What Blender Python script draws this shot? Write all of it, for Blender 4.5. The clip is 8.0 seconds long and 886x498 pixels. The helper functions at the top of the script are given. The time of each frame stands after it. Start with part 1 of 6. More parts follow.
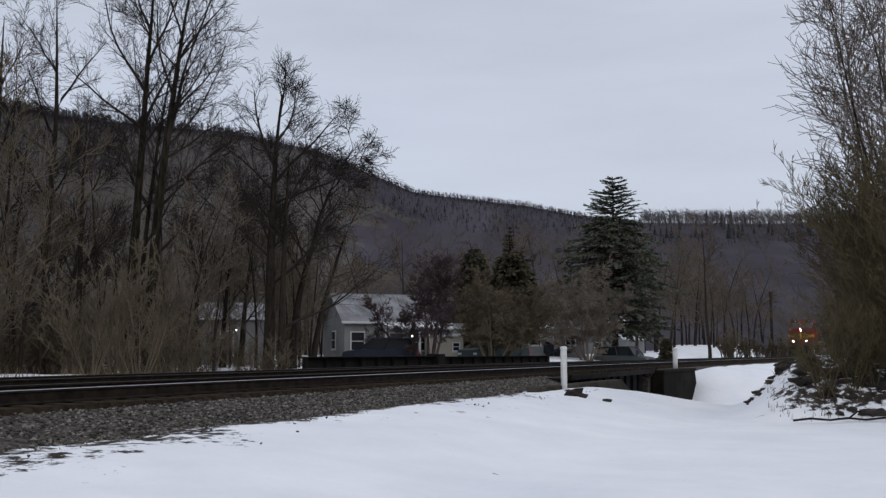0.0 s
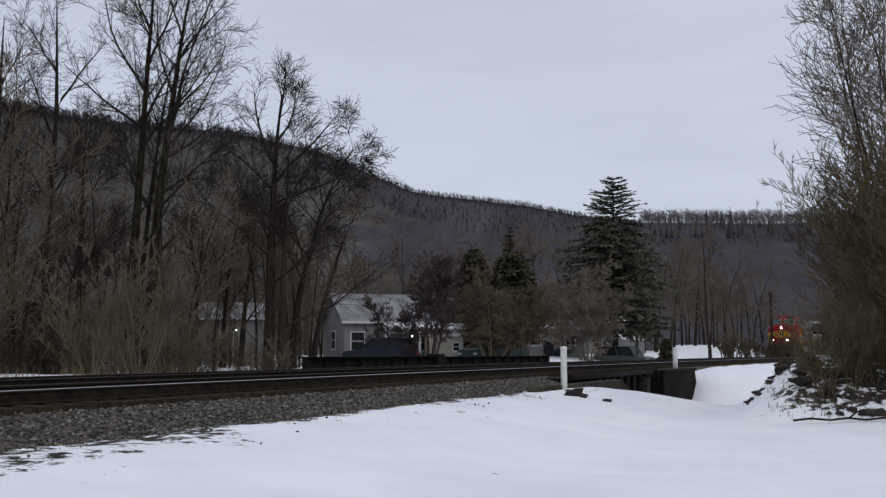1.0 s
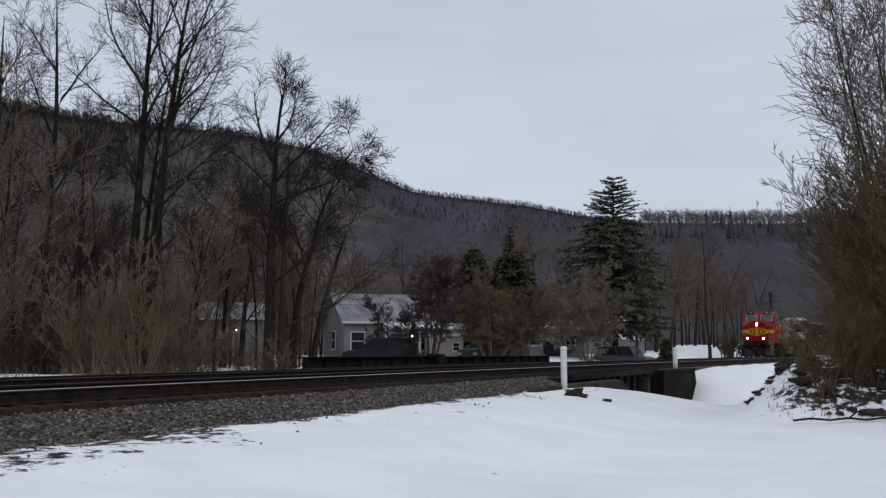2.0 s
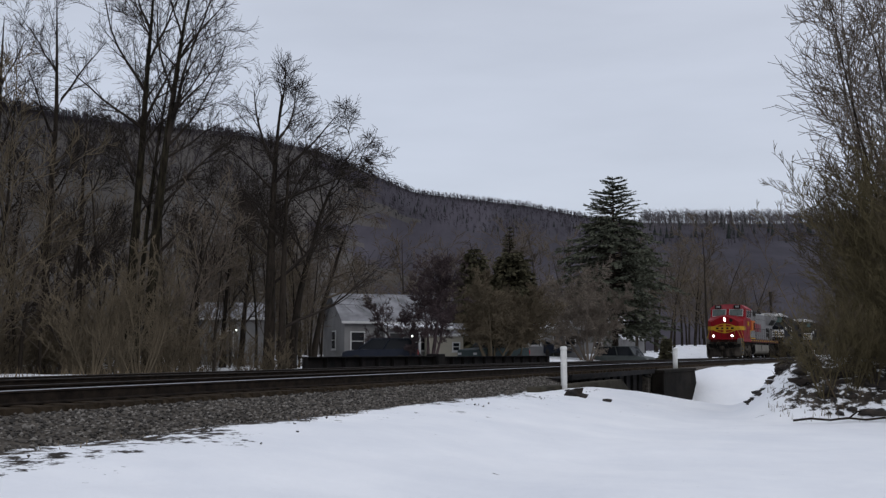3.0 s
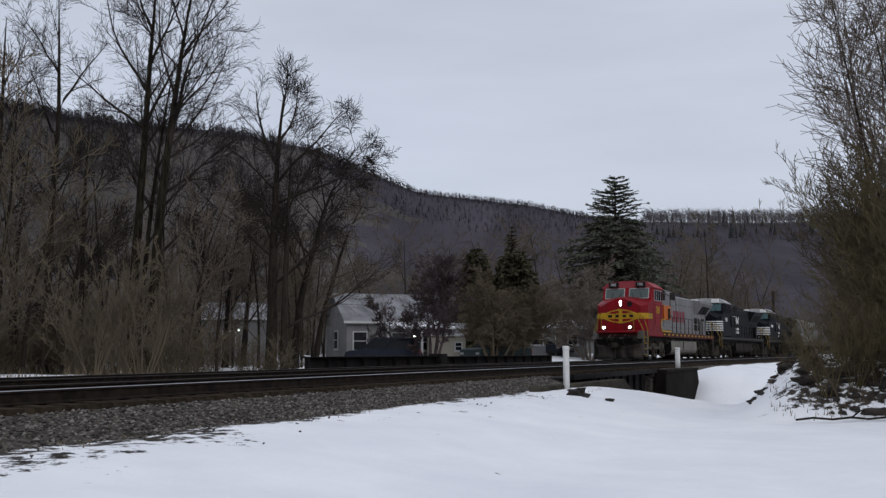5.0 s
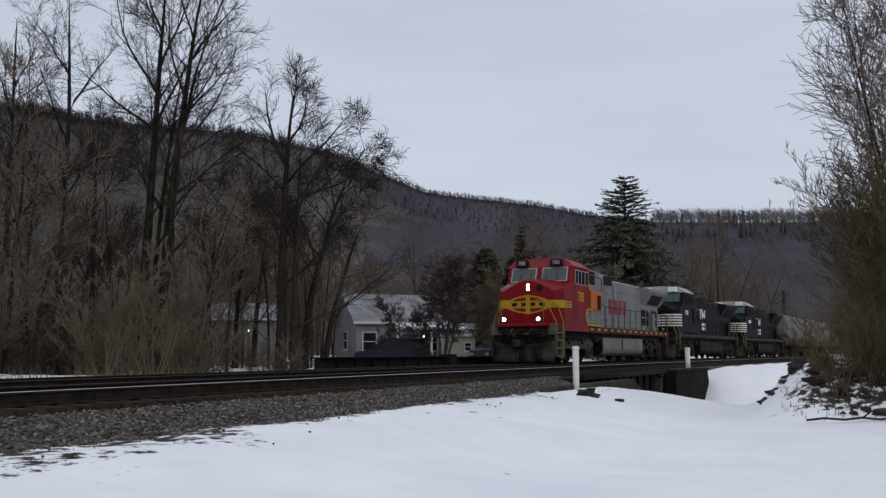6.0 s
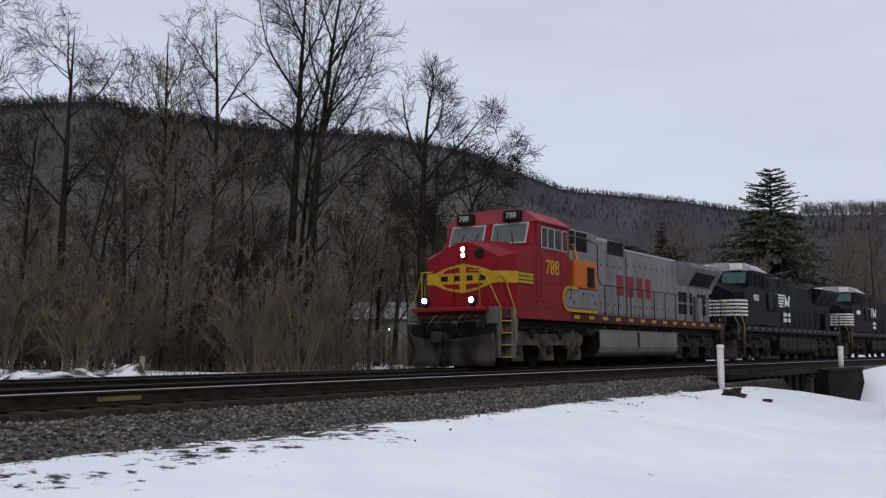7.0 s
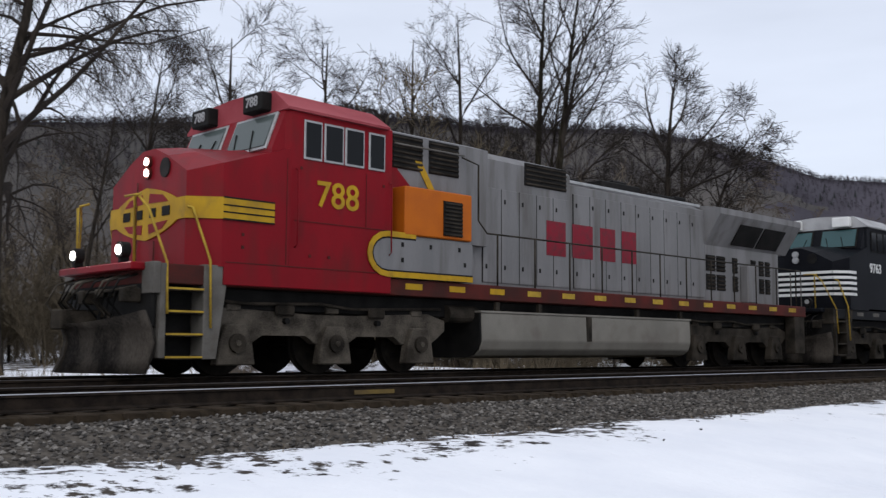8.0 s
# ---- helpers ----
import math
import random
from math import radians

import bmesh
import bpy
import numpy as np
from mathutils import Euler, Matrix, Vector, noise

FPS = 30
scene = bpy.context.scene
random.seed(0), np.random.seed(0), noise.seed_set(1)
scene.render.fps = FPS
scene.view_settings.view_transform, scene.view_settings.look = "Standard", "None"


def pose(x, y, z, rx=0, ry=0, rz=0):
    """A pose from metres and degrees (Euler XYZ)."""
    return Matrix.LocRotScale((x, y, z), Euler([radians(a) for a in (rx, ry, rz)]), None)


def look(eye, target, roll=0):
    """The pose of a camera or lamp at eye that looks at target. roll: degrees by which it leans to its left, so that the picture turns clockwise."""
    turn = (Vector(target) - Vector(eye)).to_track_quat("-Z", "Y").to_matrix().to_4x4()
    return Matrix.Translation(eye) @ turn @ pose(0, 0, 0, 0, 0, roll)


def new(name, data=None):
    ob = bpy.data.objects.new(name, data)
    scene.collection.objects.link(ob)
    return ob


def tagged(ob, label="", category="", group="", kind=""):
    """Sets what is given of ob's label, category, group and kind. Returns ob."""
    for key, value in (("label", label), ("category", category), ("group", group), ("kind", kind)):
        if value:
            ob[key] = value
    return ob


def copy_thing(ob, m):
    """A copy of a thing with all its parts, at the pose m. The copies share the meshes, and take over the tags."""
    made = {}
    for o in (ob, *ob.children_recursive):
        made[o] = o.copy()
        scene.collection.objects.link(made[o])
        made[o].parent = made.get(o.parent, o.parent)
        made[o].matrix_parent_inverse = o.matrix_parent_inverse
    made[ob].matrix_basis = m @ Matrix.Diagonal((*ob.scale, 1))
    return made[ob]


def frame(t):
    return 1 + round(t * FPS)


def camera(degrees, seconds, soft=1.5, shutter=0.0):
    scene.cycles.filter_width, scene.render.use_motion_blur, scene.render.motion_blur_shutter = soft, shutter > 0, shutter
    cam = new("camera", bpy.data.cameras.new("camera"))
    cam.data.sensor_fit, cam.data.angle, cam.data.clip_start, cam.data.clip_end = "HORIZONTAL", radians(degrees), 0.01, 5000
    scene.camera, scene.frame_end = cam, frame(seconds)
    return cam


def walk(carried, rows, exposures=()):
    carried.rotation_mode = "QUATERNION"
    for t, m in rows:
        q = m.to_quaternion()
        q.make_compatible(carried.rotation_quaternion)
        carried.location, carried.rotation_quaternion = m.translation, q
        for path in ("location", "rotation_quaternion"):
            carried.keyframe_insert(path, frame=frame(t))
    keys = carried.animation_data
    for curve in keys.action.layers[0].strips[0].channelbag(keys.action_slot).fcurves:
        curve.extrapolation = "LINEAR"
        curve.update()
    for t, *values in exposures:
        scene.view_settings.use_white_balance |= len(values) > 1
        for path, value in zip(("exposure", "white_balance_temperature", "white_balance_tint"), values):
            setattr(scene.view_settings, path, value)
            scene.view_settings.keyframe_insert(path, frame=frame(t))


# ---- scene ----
cam = camera(47.77, 8.0, soft=1.35, shutter=0.08)
EYE = 0.482  # height of the lens above the rail heads, which lie at z = 0
# seconds, yaw to the left, pitch up, lean
TURNS = [
    (0.0, 4.79, 5.90, 0.0), (1.5, 4.79, 5.90, 0.0), (3.0, 4.79, 5.90, 0.0), (3.5, 4.81, 5.89, 0.0),
    (4.0, 4.88, 5.89, 0.0), (4.5, 4.87, 5.88, -0.04), (5.2, 4.93, 5.89, -0.08), (5.8, 4.98, 5.90, -0.10), (6.0, 5.45, 5.91, -0.12),
    (6.3, 7.56, 5.91, -0.15), (6.5, 9.37, 5.89, -0.15), (6.6, 10.36, 5.89, -0.15), (6.8, 12.30, 5.87, -0.12),
    (7.0, 13.36, 5.83, -0.06), (7.2, 14.09, 5.81, -0.05), (7.5, 15.36, 5.77, 0.0), (7.6, 16.46, 5.74, 0.03),
    (7.7, 18.44, 5.70, 0.05), (7.8, 21.99, 5.66, 0.11), (7.9, 24.50, 5.63, 0.22), (8.0, 27.29, 5.61, 0.30)]
walk(cam, [(t, pose(0, 0, EYE, 90 + p, 0, y) @ pose(0, 0, 0, 0, 0, r)) for t, y, p, r in TURNS],
     [(0.0, 0.0), (6.5, 0.0), (7.0, 0.11), (7.5, 0.22), (8.0, 0.42)])

# ---------------------------------------------------------------- light
world = bpy.data.worlds.new("overcast_sky")
scene.world = world
world.use_nodes = True
wn, wl = world.node_tree.nodes, world.node_tree.links
wn.clear()


def wnode(kind, **kw):
    n = wn.new(kind)
    for k, v in kw.items():
        n.inputs[k].default_value = v
    return n


sky = wn.new("ShaderNodeTexSky")
sky.sky_type, sky.sun_disc = "NISHITA", False
sky.sun_elevation, sky.sun_rotation = radians(32), radians(150)
coord = wn.new("ShaderNodeTexCoord")
sep = wn.new("ShaderNodeSeparateXYZ")
wl.new(coord.outputs["Generated"], sep.inputs[0])
# an overcast vault: brighter towards the zenith
vault = wn.new("ShaderNodeValToRGB")
vault.color_ramp.elements[0].position, vault.color_ramp.elements[0].color = 0.0, (0.485, 0.505, 0.585, 1)
vault.color_ramp.elements[1].position, vault.color_ramp.elements[1].color = 1.0, (0.74, 0.765, 0.84, 1)
mid = vault.color_ramp.elements.new(0.30)
mid.color = (0.57, 0.60, 0.685, 1)
wl.new(sep.outputs["Z"], vault.inputs[0])
stretch = wn.new("ShaderNodeMapping")
stretch.inputs["Scale"].default_value = (1.0, 1.0, 5.0)
wl.new(coord.outputs["Generated"], stretch.inputs[0])
clouds = wnode("ShaderNodeTexNoise", Scale=2.2, Detail=5.0, Roughness=0.5)
wl.new(stretch.outputs[0], clouds.inputs["Vector"])
shade = wn.new("ShaderNodeMapRange")
for k, v in (("From Min", 0.3), ("From Max", 0.7), ("To Min", 0.89), ("To Max", 1.09)):
    shade.inputs[k].default_value = v
wl.new(clouds.outputs[0], shade.inputs[0])
cover = wn.new("ShaderNodeVectorMath")
cover.operation = "SCALE"
wl.new(vault.outputs[0], cover.inputs[0])
wl.new(shade.outputs[0], cover.inputs["Scale"])
thin = wnode("ShaderNodeBackground", Strength=0.02)
wl.new(sky.outputs[0], thin.inputs[0])
grey = wnode("ShaderNodeBackground", Strength=0.92)
wl.new(cover.outputs[0], grey.inputs[0])
both = wn.new("ShaderNodeAddShader")
wl.new(thin.outputs[0], both.inputs[0])
wl.new(grey.outputs[0], both.inputs[1])
wl.new(both.outputs[0], wn.new("ShaderNodeOutputWorld").inputs[0])

sun = new("sun", bpy.data.lights.new("sun", "SUN"))
sun.data.energy, sun.data.angle, sun.data.color = 0.35, radians(25), (1.0, 0.97, 0.93)
sun.matrix_world = look((40, -60, 60), (0, 20, 0))


# ---------------------------------------------------------------- materials
def material(name, base, other=None, scale=4.0, rough=0.8, metal=0.0, bump=0.2, detail=6.0, fine=40.0, stretched=(1, 1, 1),
             lo=0.35, hi=0.65, emit=None, spread=0.0, spec=0.5, dirt=None, dirt_amount=0.5):
    """A surface with two scales of variation between two colours, a fine relief and, where given, stains of a third colour."""
    m = bpy.data.materials.new(name)
    m.use_nodes = True
    n, l = m.node_tree.nodes, m.node_tree.links
    b = n["Principled BSDF"]
    b.inputs["Roughness"].default_value, b.inputs["Metallic"].default_value = rough, metal
    b.inputs["Specular IOR Level"].default_value = spec
    other = other or tuple(0.75 * c for c in base)
    tc, mp = n.new("ShaderNodeTexCoord"), n.new("ShaderNodeMapping")
    mp.inputs["Scale"].default_value = stretched
    l.new(tc.outputs["Object"], mp.inputs[0])
    big, small = n.new("ShaderNodeTexNoise"), n.new("ShaderNodeTexNoise")
    big.inputs["Scale"].default_value, big.inputs["Detail"].default_value = scale, detail
    small.inputs["Scale"].default_value, small.inputs["Detail"].default_value = fine, 4.0
    l.new(mp.outputs[0], big.inputs["Vector"]), l.new(mp.outputs[0], small.inputs["Vector"])
    add = n.new("ShaderNodeMath")
    add.operation = "MULTIPLY_ADD"
    add.inputs[1].default_value, add.inputs[2].default_value = 0.3, -0.15
    l.new(small.outputs[0], add.inputs[0])
    tot = n.new("ShaderNodeMath")
    tot.operation = "ADD"
    l.new(big.outputs[0], tot.inputs[0]), l.new(add.outputs[0], tot.inputs[1])
    fac = tot.outputs[0]
    if spread:
        oi, sp = n.new("ShaderNodeObjectInfo"), n.new("ShaderNodeMath")
        sp.operation = "MULTIPLY_ADD"
        sp.inputs[1].default_value = spread
        l.new(oi.outputs["Random"], sp.inputs[0]), l.new(fac, sp.inputs[2])
        fac = sp.outputs[0]
    rp = n.new("ShaderNodeValToRGB")
    rp.color_ramp.elements[0].position, rp.color_ramp.elements[1].position = lo, hi
    rp.color_ramp.elements[0].color, rp.color_ramp.elements[1].color = (*base, 1), (*other, 1)
    l.new(fac, rp.inputs[0])
    col = rp.outputs[0]
    if dirt:
        st, sr, mx = n.new("ShaderNodeTexNoise"), n.new("ShaderNodeValToRGB"), n.new("ShaderNodeMix")
        st.inputs["Scale"].default_value, st.inputs["Detail"].default_value = scale * 2.3, 9.0
        l.new(mp.outputs[0], st.inputs["Vector"])
        sr.color_ramp.elements[0].position, sr.color_ramp.elements[1].position = 0.5, 0.72
        sr.color_ramp.elements[1].color = (dirt_amount,) * 3 + (1,)
        l.new(st.outputs[0], sr.inputs[0])
        mx.data_type = "RGBA"
        l.new(sr.outputs[0], mx.inputs[0]), l.new(col, mx.inputs[6])
        mx.inputs[7].default_value = (*dirt, 1)
        col = mx.outputs[2]
    l.new(col, b.inputs["Base Color"])
    if bump:
        bp = n.new("ShaderNodeBump")
        bp.inputs["Strength"].default_value, bp.inputs["Distance"].default_value = bump, 0.02
        l.new(small.outputs[0], bp.inputs["Height"]), l.new(bp.outputs[0], b.inputs["Normal"])
    if emit:
        b.inputs["Emission Color"].default_value, b.inputs["Emission Strength"].default_value = (*emit[:3], 1), emit[3]
    return m


def glass(name, tint, gloss=0.35):
    m = bpy.data.materials.new(name)
    m.use_nodes = True
    b = m.node_tree.nodes["Principled BSDF"]
    b.inputs["Base Color"].default_value = (*tint, 1)
    b.inputs["Roughness"].default_value, b.inputs["Specular IOR Level"].default_value = 0.08, gloss
    return m


BALLAST = material("ballast", (0.034, 0.029, 0.024), (0.115, 0.10, 0.083), 9.0, 0.95, bump=1.0, fine=26.0, lo=0.3, hi=0.7, spec=0.15)
BROWN_BED = material("dark_brown_ballast", (0.014, 0.010, 0.006), (0.036, 0.026, 0.016), 5.0, 0.95, bump=0.8, fine=22.0, spec=0.1)
RUST = material("rusty_rail", (0.010, 0.0075, 0.006), (0.026, 0.019, 0.014), 6.0, 0.9, 0.0, bump=0.2, spec=0.12)
DULL_HEAD = material("dull_rail_head", (0.05, 0.045, 0.042), (0.028, 0.025, 0.023), 3.0, 0.7, 0.3, bump=0.05, spec=0.2)
RAILHEAD = material("polished_rail_head", (0.42, 0.43, 0.45), (0.30, 0.30, 0.32), 3.0, 0.32, 1.0, bump=0.05)
TIE = material("creosoted_wood", (0.014, 0.0105, 0.007), (0.042, 0.031, 0.021), 3.0, 0.95, bump=0.5, stretched=(1, 6, 6), spread=0.2, spec=0.1)
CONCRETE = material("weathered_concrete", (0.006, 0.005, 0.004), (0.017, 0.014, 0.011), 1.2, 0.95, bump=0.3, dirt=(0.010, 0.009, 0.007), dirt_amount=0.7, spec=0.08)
PALE_CONCRETE = material("mossy_concrete", (0.030, 0.027, 0.020), (0.065, 0.058, 0.044), 1.2, 0.95, bump=0.5, spec=0.08)
GIRDER = material("sooty_black_steel", (0.007, 0.007, 0.0075), (0.019, 0.016, 0.015), 2.0, 0.8, 0.0, bump=0.2, spec=0.12)
BARK = material("grey_brown_bark", (0.011, 0.009, 0.007), (0.036, 0.029, 0.023), 3.0, 0.95, bump=0.8, stretched=(3, 3, 0.6), spread=0.15, spec=0.1)
BARK_MOSS = material("mossy_bark", (0.010, 0.008, 0.006), (0.036, 0.031, 0.020), 3.0, 0.95, bump=0.8, stretched=(3, 3, 0.6), spec=0.1)
TWIG = material("bare_twigs", (0.062, 0.050, 0.039), (0.125, 0.101, 0.079), 0.7, 0.95, bump=0.0, spread=0.1, spec=0.1)
TWIG_DARK = material("dark_bare_twigs", (0.020, 0.016, 0.014), (0.044, 0.036, 0.030), 0.7, 0.95, bump=0.0, spec=0.1)
TWIG_OLIVE = material("olive_twigs", (0.056, 0.046, 0.026), (0.118, 0.097, 0.054), 0.7, 0.95, bump=0.0, spread=0.15, spec=0.1)
TWIG_RED = material("purplish_twigs", (0.040, 0.030, 0.031), (0.085, 0.063, 0.064), 0.7, 0.95, bump=0.0, spec=0.1)
TWIG_PALE = material("pale_twigs", (0.060, 0.044, 0.030), (0.12, 0.092, 0.062), 0.7, 0.95, bump=0.0, spread=0.1, spec=0.1)
TWIG_OLIVE_DARK = material("brown_twigs", (0.078, 0.063, 0.043), (0.150, 0.121, 0.083), 0.7, 0.95, bump=0.0, spec=0.1)
TWIG_PALE_GREY = material("grey_twigs", (0.10, 0.082, 0.066), (0.20, 0.168, 0.138), 0.7, 0.95, bump=0.0, spec=0.1)
NEEDLE = material("dark_needles", (0.060, 0.066, 0.048), (0.125, 0.132, 0.098), 1.5, 0.9, bump=0.0, spec=0.1)
CEDAR = material("bronze_green_cedar", (0.050, 0.048, 0.029), (0.105, 0.095, 0.060), 1.5, 0.9, bump=0.0, spec=0.1)


# ---------------------------------------------------------------- mesh helpers
def mesh_object(name, verts, faces, mats, parent=None, label="", smooth=False, index=None):
    me = bpy.data.meshes.new(name)
    me.from_pydata(verts, [], faces)
    for m in mats if isinstance(mats, (list, tuple)) else [mats]:
        me.materials.append(m)
    if index is not None:
        me.polygons.foreach_set("material_index", index)
    if smooth:
        me.polygons.foreach_set("use_smooth", [True] * len(me.polygons))
    me.update()
    ob = new(name, me)
    ob.parent = parent
    if label:
        tagged(ob, label)
    return ob


def part(name, bm, mat, parent=None, label="", smooth=False):
    """Links a bmesh as one mesh object under a thing or a part."""
    bmesh.ops.recalc_face_normals(bm, faces=bm.faces)
    me = bpy.data.meshes.new(name)
    bm.to_mesh(me)
    bm.free()
    me.materials.append(mat)
    if smooth:
        me.polygons.foreach_set("use_smooth", [True] * len(me.polygons))
    ob = new(name, me)
    ob.parent = parent
    if label:
        tagged(ob, label)
    return ob


def thing(name, label, category, group="", m=None, kind=""):
    ob = tagged(new(name), label, category, group, kind)
    ob.matrix_basis = m or Matrix()
    return ob


def box(x0, x1, y0, y1, z0, z1, bevel=0.0, bm=None):
    bm = bm or bmesh.new()
    v = [bm.verts.new((x, y, z)) for x in (x0, x1) for y in (y0, y1) for z in (z0, z1)]
    fs = [bm.faces.new([v[i] for i in q]) for q in ((0, 1, 3, 2), (4, 6, 7, 5), (0, 4, 5, 1), (2, 3, 7, 6), (0, 2, 6, 4), (1, 5, 7, 3))]
    if bevel:
        es = list({e for f in fs for e in f.edges})
        bmesh.ops.bevel(bm, geom=es, offset=bevel, segments=1, affect="EDGES")
    return bm


def prism(pts, y0, y1, bevel=0.0, bm=None, axis="y"):
    """The outline pts, drawn out from y0 to y1; axis y: points are (x, z); x: points are (y, z); z: points are (x, y)."""
    bm = bm or bmesh.new()
    put = {"y": lambda a, b, c: (a, c, b), "x": lambda a, b, c: (c, a, b), "z": lambda a, b, c: (a, b, c)}[axis]
    a = [bm.verts.new(put(p[0], p[1], y0)) for p in pts]
    b = [bm.verts.new(put(p[0], p[1], y1)) for p in pts]
    fs = [bm.faces.new(a), bm.faces.new(b[::-1])]
    for i in range(len(pts)):
        j = (i + 1) % len(pts)
        fs.append(bm.faces.new((a[j], a[i], b[i], b[j])))
    if bevel:
        bmesh.ops.bevel(bm, geom=list({e for f in fs for e in f.edges}), offset=bevel, segments=1, affect="EDGES")
    return bm


def loft(rings, bm=None):
    """Joins rings of equally many points and closes the two ends."""
    bm = bm or bmesh.new()
    vs = [[bm.verts.new(p) for p in r] for r in rings]
    for a, b in zip(vs, vs[1:]):
        for i in range(len(a)):
            j = (i + 1) % len(a)
            bm.faces.new((a[i], a[j], b[j], b[i]))
    bm.faces.new(vs[0][::-1]), bm.faces.new(vs[-1])
    return bm


def tube_lists(verts, faces, pts, radii, sides):
    """Adds a tapered tube along pts to plain lists."""
    base = len(verts)
    n = len(pts)
    for i in range(n):
        a, b = pts[max(i - 1, 0)], pts[min(i + 1, n - 1)]
        dx, dy, dz = b[0] - a[0], b[1] - a[1], b[2] - a[2]
        ln = math.sqrt(dx * dx + dy * dy + dz * dz) or 1.0
        dx, dy, dz = dx / ln, dy / ln, dz / ln
        if abs(dz) < 0.9:
            ux, uy, uz = dy, -dx, 0.0
        else:
            ux, uy, uz = 0.0, dz, -dy
        k = math.sqrt(ux * ux + uy * uy + uz * uz)
        ux, uy, uz = ux / k, uy / k, uz / k
        wx, wy, wz = dy * uz - dz * uy, dz * ux - dx * uz, dx * uy - dy * ux
        r = radii[i]
        for j in range(sides):
            c, s = math.cos(6.28319 * j / sides) * r, math.sin(6.28319 * j / sides) * r
            verts.append((pts[i][0] + ux * c + wx * s, pts[i][1] + uy * c + wy * s, pts[i][2] + uz * c + wz * s))
    for i in range(n - 1):
        for j in range(sides):
            k = (j + 1) % sides
            faces.append((base + i * sides + j, base + i * sides + k, base + (i + 1) * sides + k, base + (i + 1) * sides + j))


def rod(name, pts, r, mat, parent, label="", sides=6):
    v, f = [], []
    tube_lists(v, f, pts, [r] * len(pts), sides)
    f += [tuple(range(sides))[::-1], tuple(range(len(v) - sides, len(v)))]
    return mesh_object(name, v, f, mat, parent, label, smooth=True)


def disc(cx, cy, cz, r, y0, y1, n=24, bm=None, bevel=0.0):
    """A short drum round an axis along y."""
    pts = [(cx + r * math.cos(6.28319 * i / n), cz + r * math.sin(6.28319 * i / n)) for i in range(n)]
    return prism(pts, cy + y0, cy + y1, bevel, bm)


def lettering(name, text, size, mat, parent, m, label="", deep=0.006):
    cu = bpy.data.curves.new(name, "FONT")
    cu.body, cu.size, cu.extrude, cu.offset = text, size, deep, size * 0.012
    cu.align_x, cu.align_y = "CENTER", "CENTER"
    tmp = new("lettering_source", cu)
    me = bpy.data.meshes.new_from_object(tmp)
    bpy.data.objects.remove(tmp)
    me.materials.clear()
    me.materials.append(mat)
    ob = new(name, me)
    ob.parent, ob.matrix_basis = parent, m
    if label:
        tagged(ob, label)
    return ob


# ---------------------------------------------------------------- the line of the railway
# s runs along the far track, from the point that the train's front reaches at the end of the clip
_S = np.arange(-140.0, 420.0, 0.5)
_C = np.clip(_S, -40.0, 190.0) / 100.0
_HEAD = 1.26257 - 0.13952 * _C + 0.05487 * _C ** 2
_DX, _DY = 0.5 * np.cos(_HEAD), 0.5 * np.sin(_HEAD)
_X = np.concatenate([[0], np.cumsum((_DX[:-1] + _DX[1:]) / 2)])
_Y = np.concatenate([[0], np.cumsum((_DY[:-1] + _DY[1:]) / 2)])
_X += -11.882 - np.interp(0, _S, _X)
_Y += 11.352 - np.interp(0, _S, _Y)
NEAR = 4.0  # the near track lies this far towards the camera


def on_line(s, q=0.0, z=0.0):
    """The point at s along the far track, q metres from its middle towards the camera."""
    h = float(np.interp(s, _S, _HEAD))
    return (float(np.interp(s, _S, _X)) + q * math.sin(h), float(np.interp(s, _S, _Y)) - q * math.cos(h), z)


def line_pose(s, q=0.0, z=0.0):
    return pose(*on_line(s, q, z), 0, 0, math.degrees(float(np.interp(s, _S, _HEAD))))


def to_line(x, y):
    """s and q of points given as arrays."""
    x, y = np.asarray(x, float), np.asarray(y, float)
    sx, sy, sh, ss = _X[::2], _Y[::2], _HEAD[::2], _S[::2]
    s, q = np.zeros(x.size), np.zeros(x.size)
    for i in range(0, x.size, 4000):
        a, b = x.ravel()[i:i + 4000], y.ravel()[i:i + 4000]
        d = (a[:, None] - sx) ** 2 + (b[:, None] - sy) ** 2
        k = d.argmin(1)
        dx, dy = a - sx[k], b - sy[k]
        s[i:i + 4000] = ss[k] + dx * np.cos(sh[k]) + dy * np.sin(sh[k])
        q[i:i + 4000] = dx * np.sin(sh[k]) - dy * np.cos(sh[k])
    return s.reshape(x.shape), q.reshape(x.shape)


def polar(az, d, z=0.0):
    """A point d metres from the camera's foot, az degrees to the left of the y axis."""
    return (-d * math.sin(radians(az)), d * math.cos(radians(az)), z)


def smooth_step(a, b, x):
    t = np.clip((x - a) / (b - a), 0, 1)
    return t * t * (3 - 2 * t)


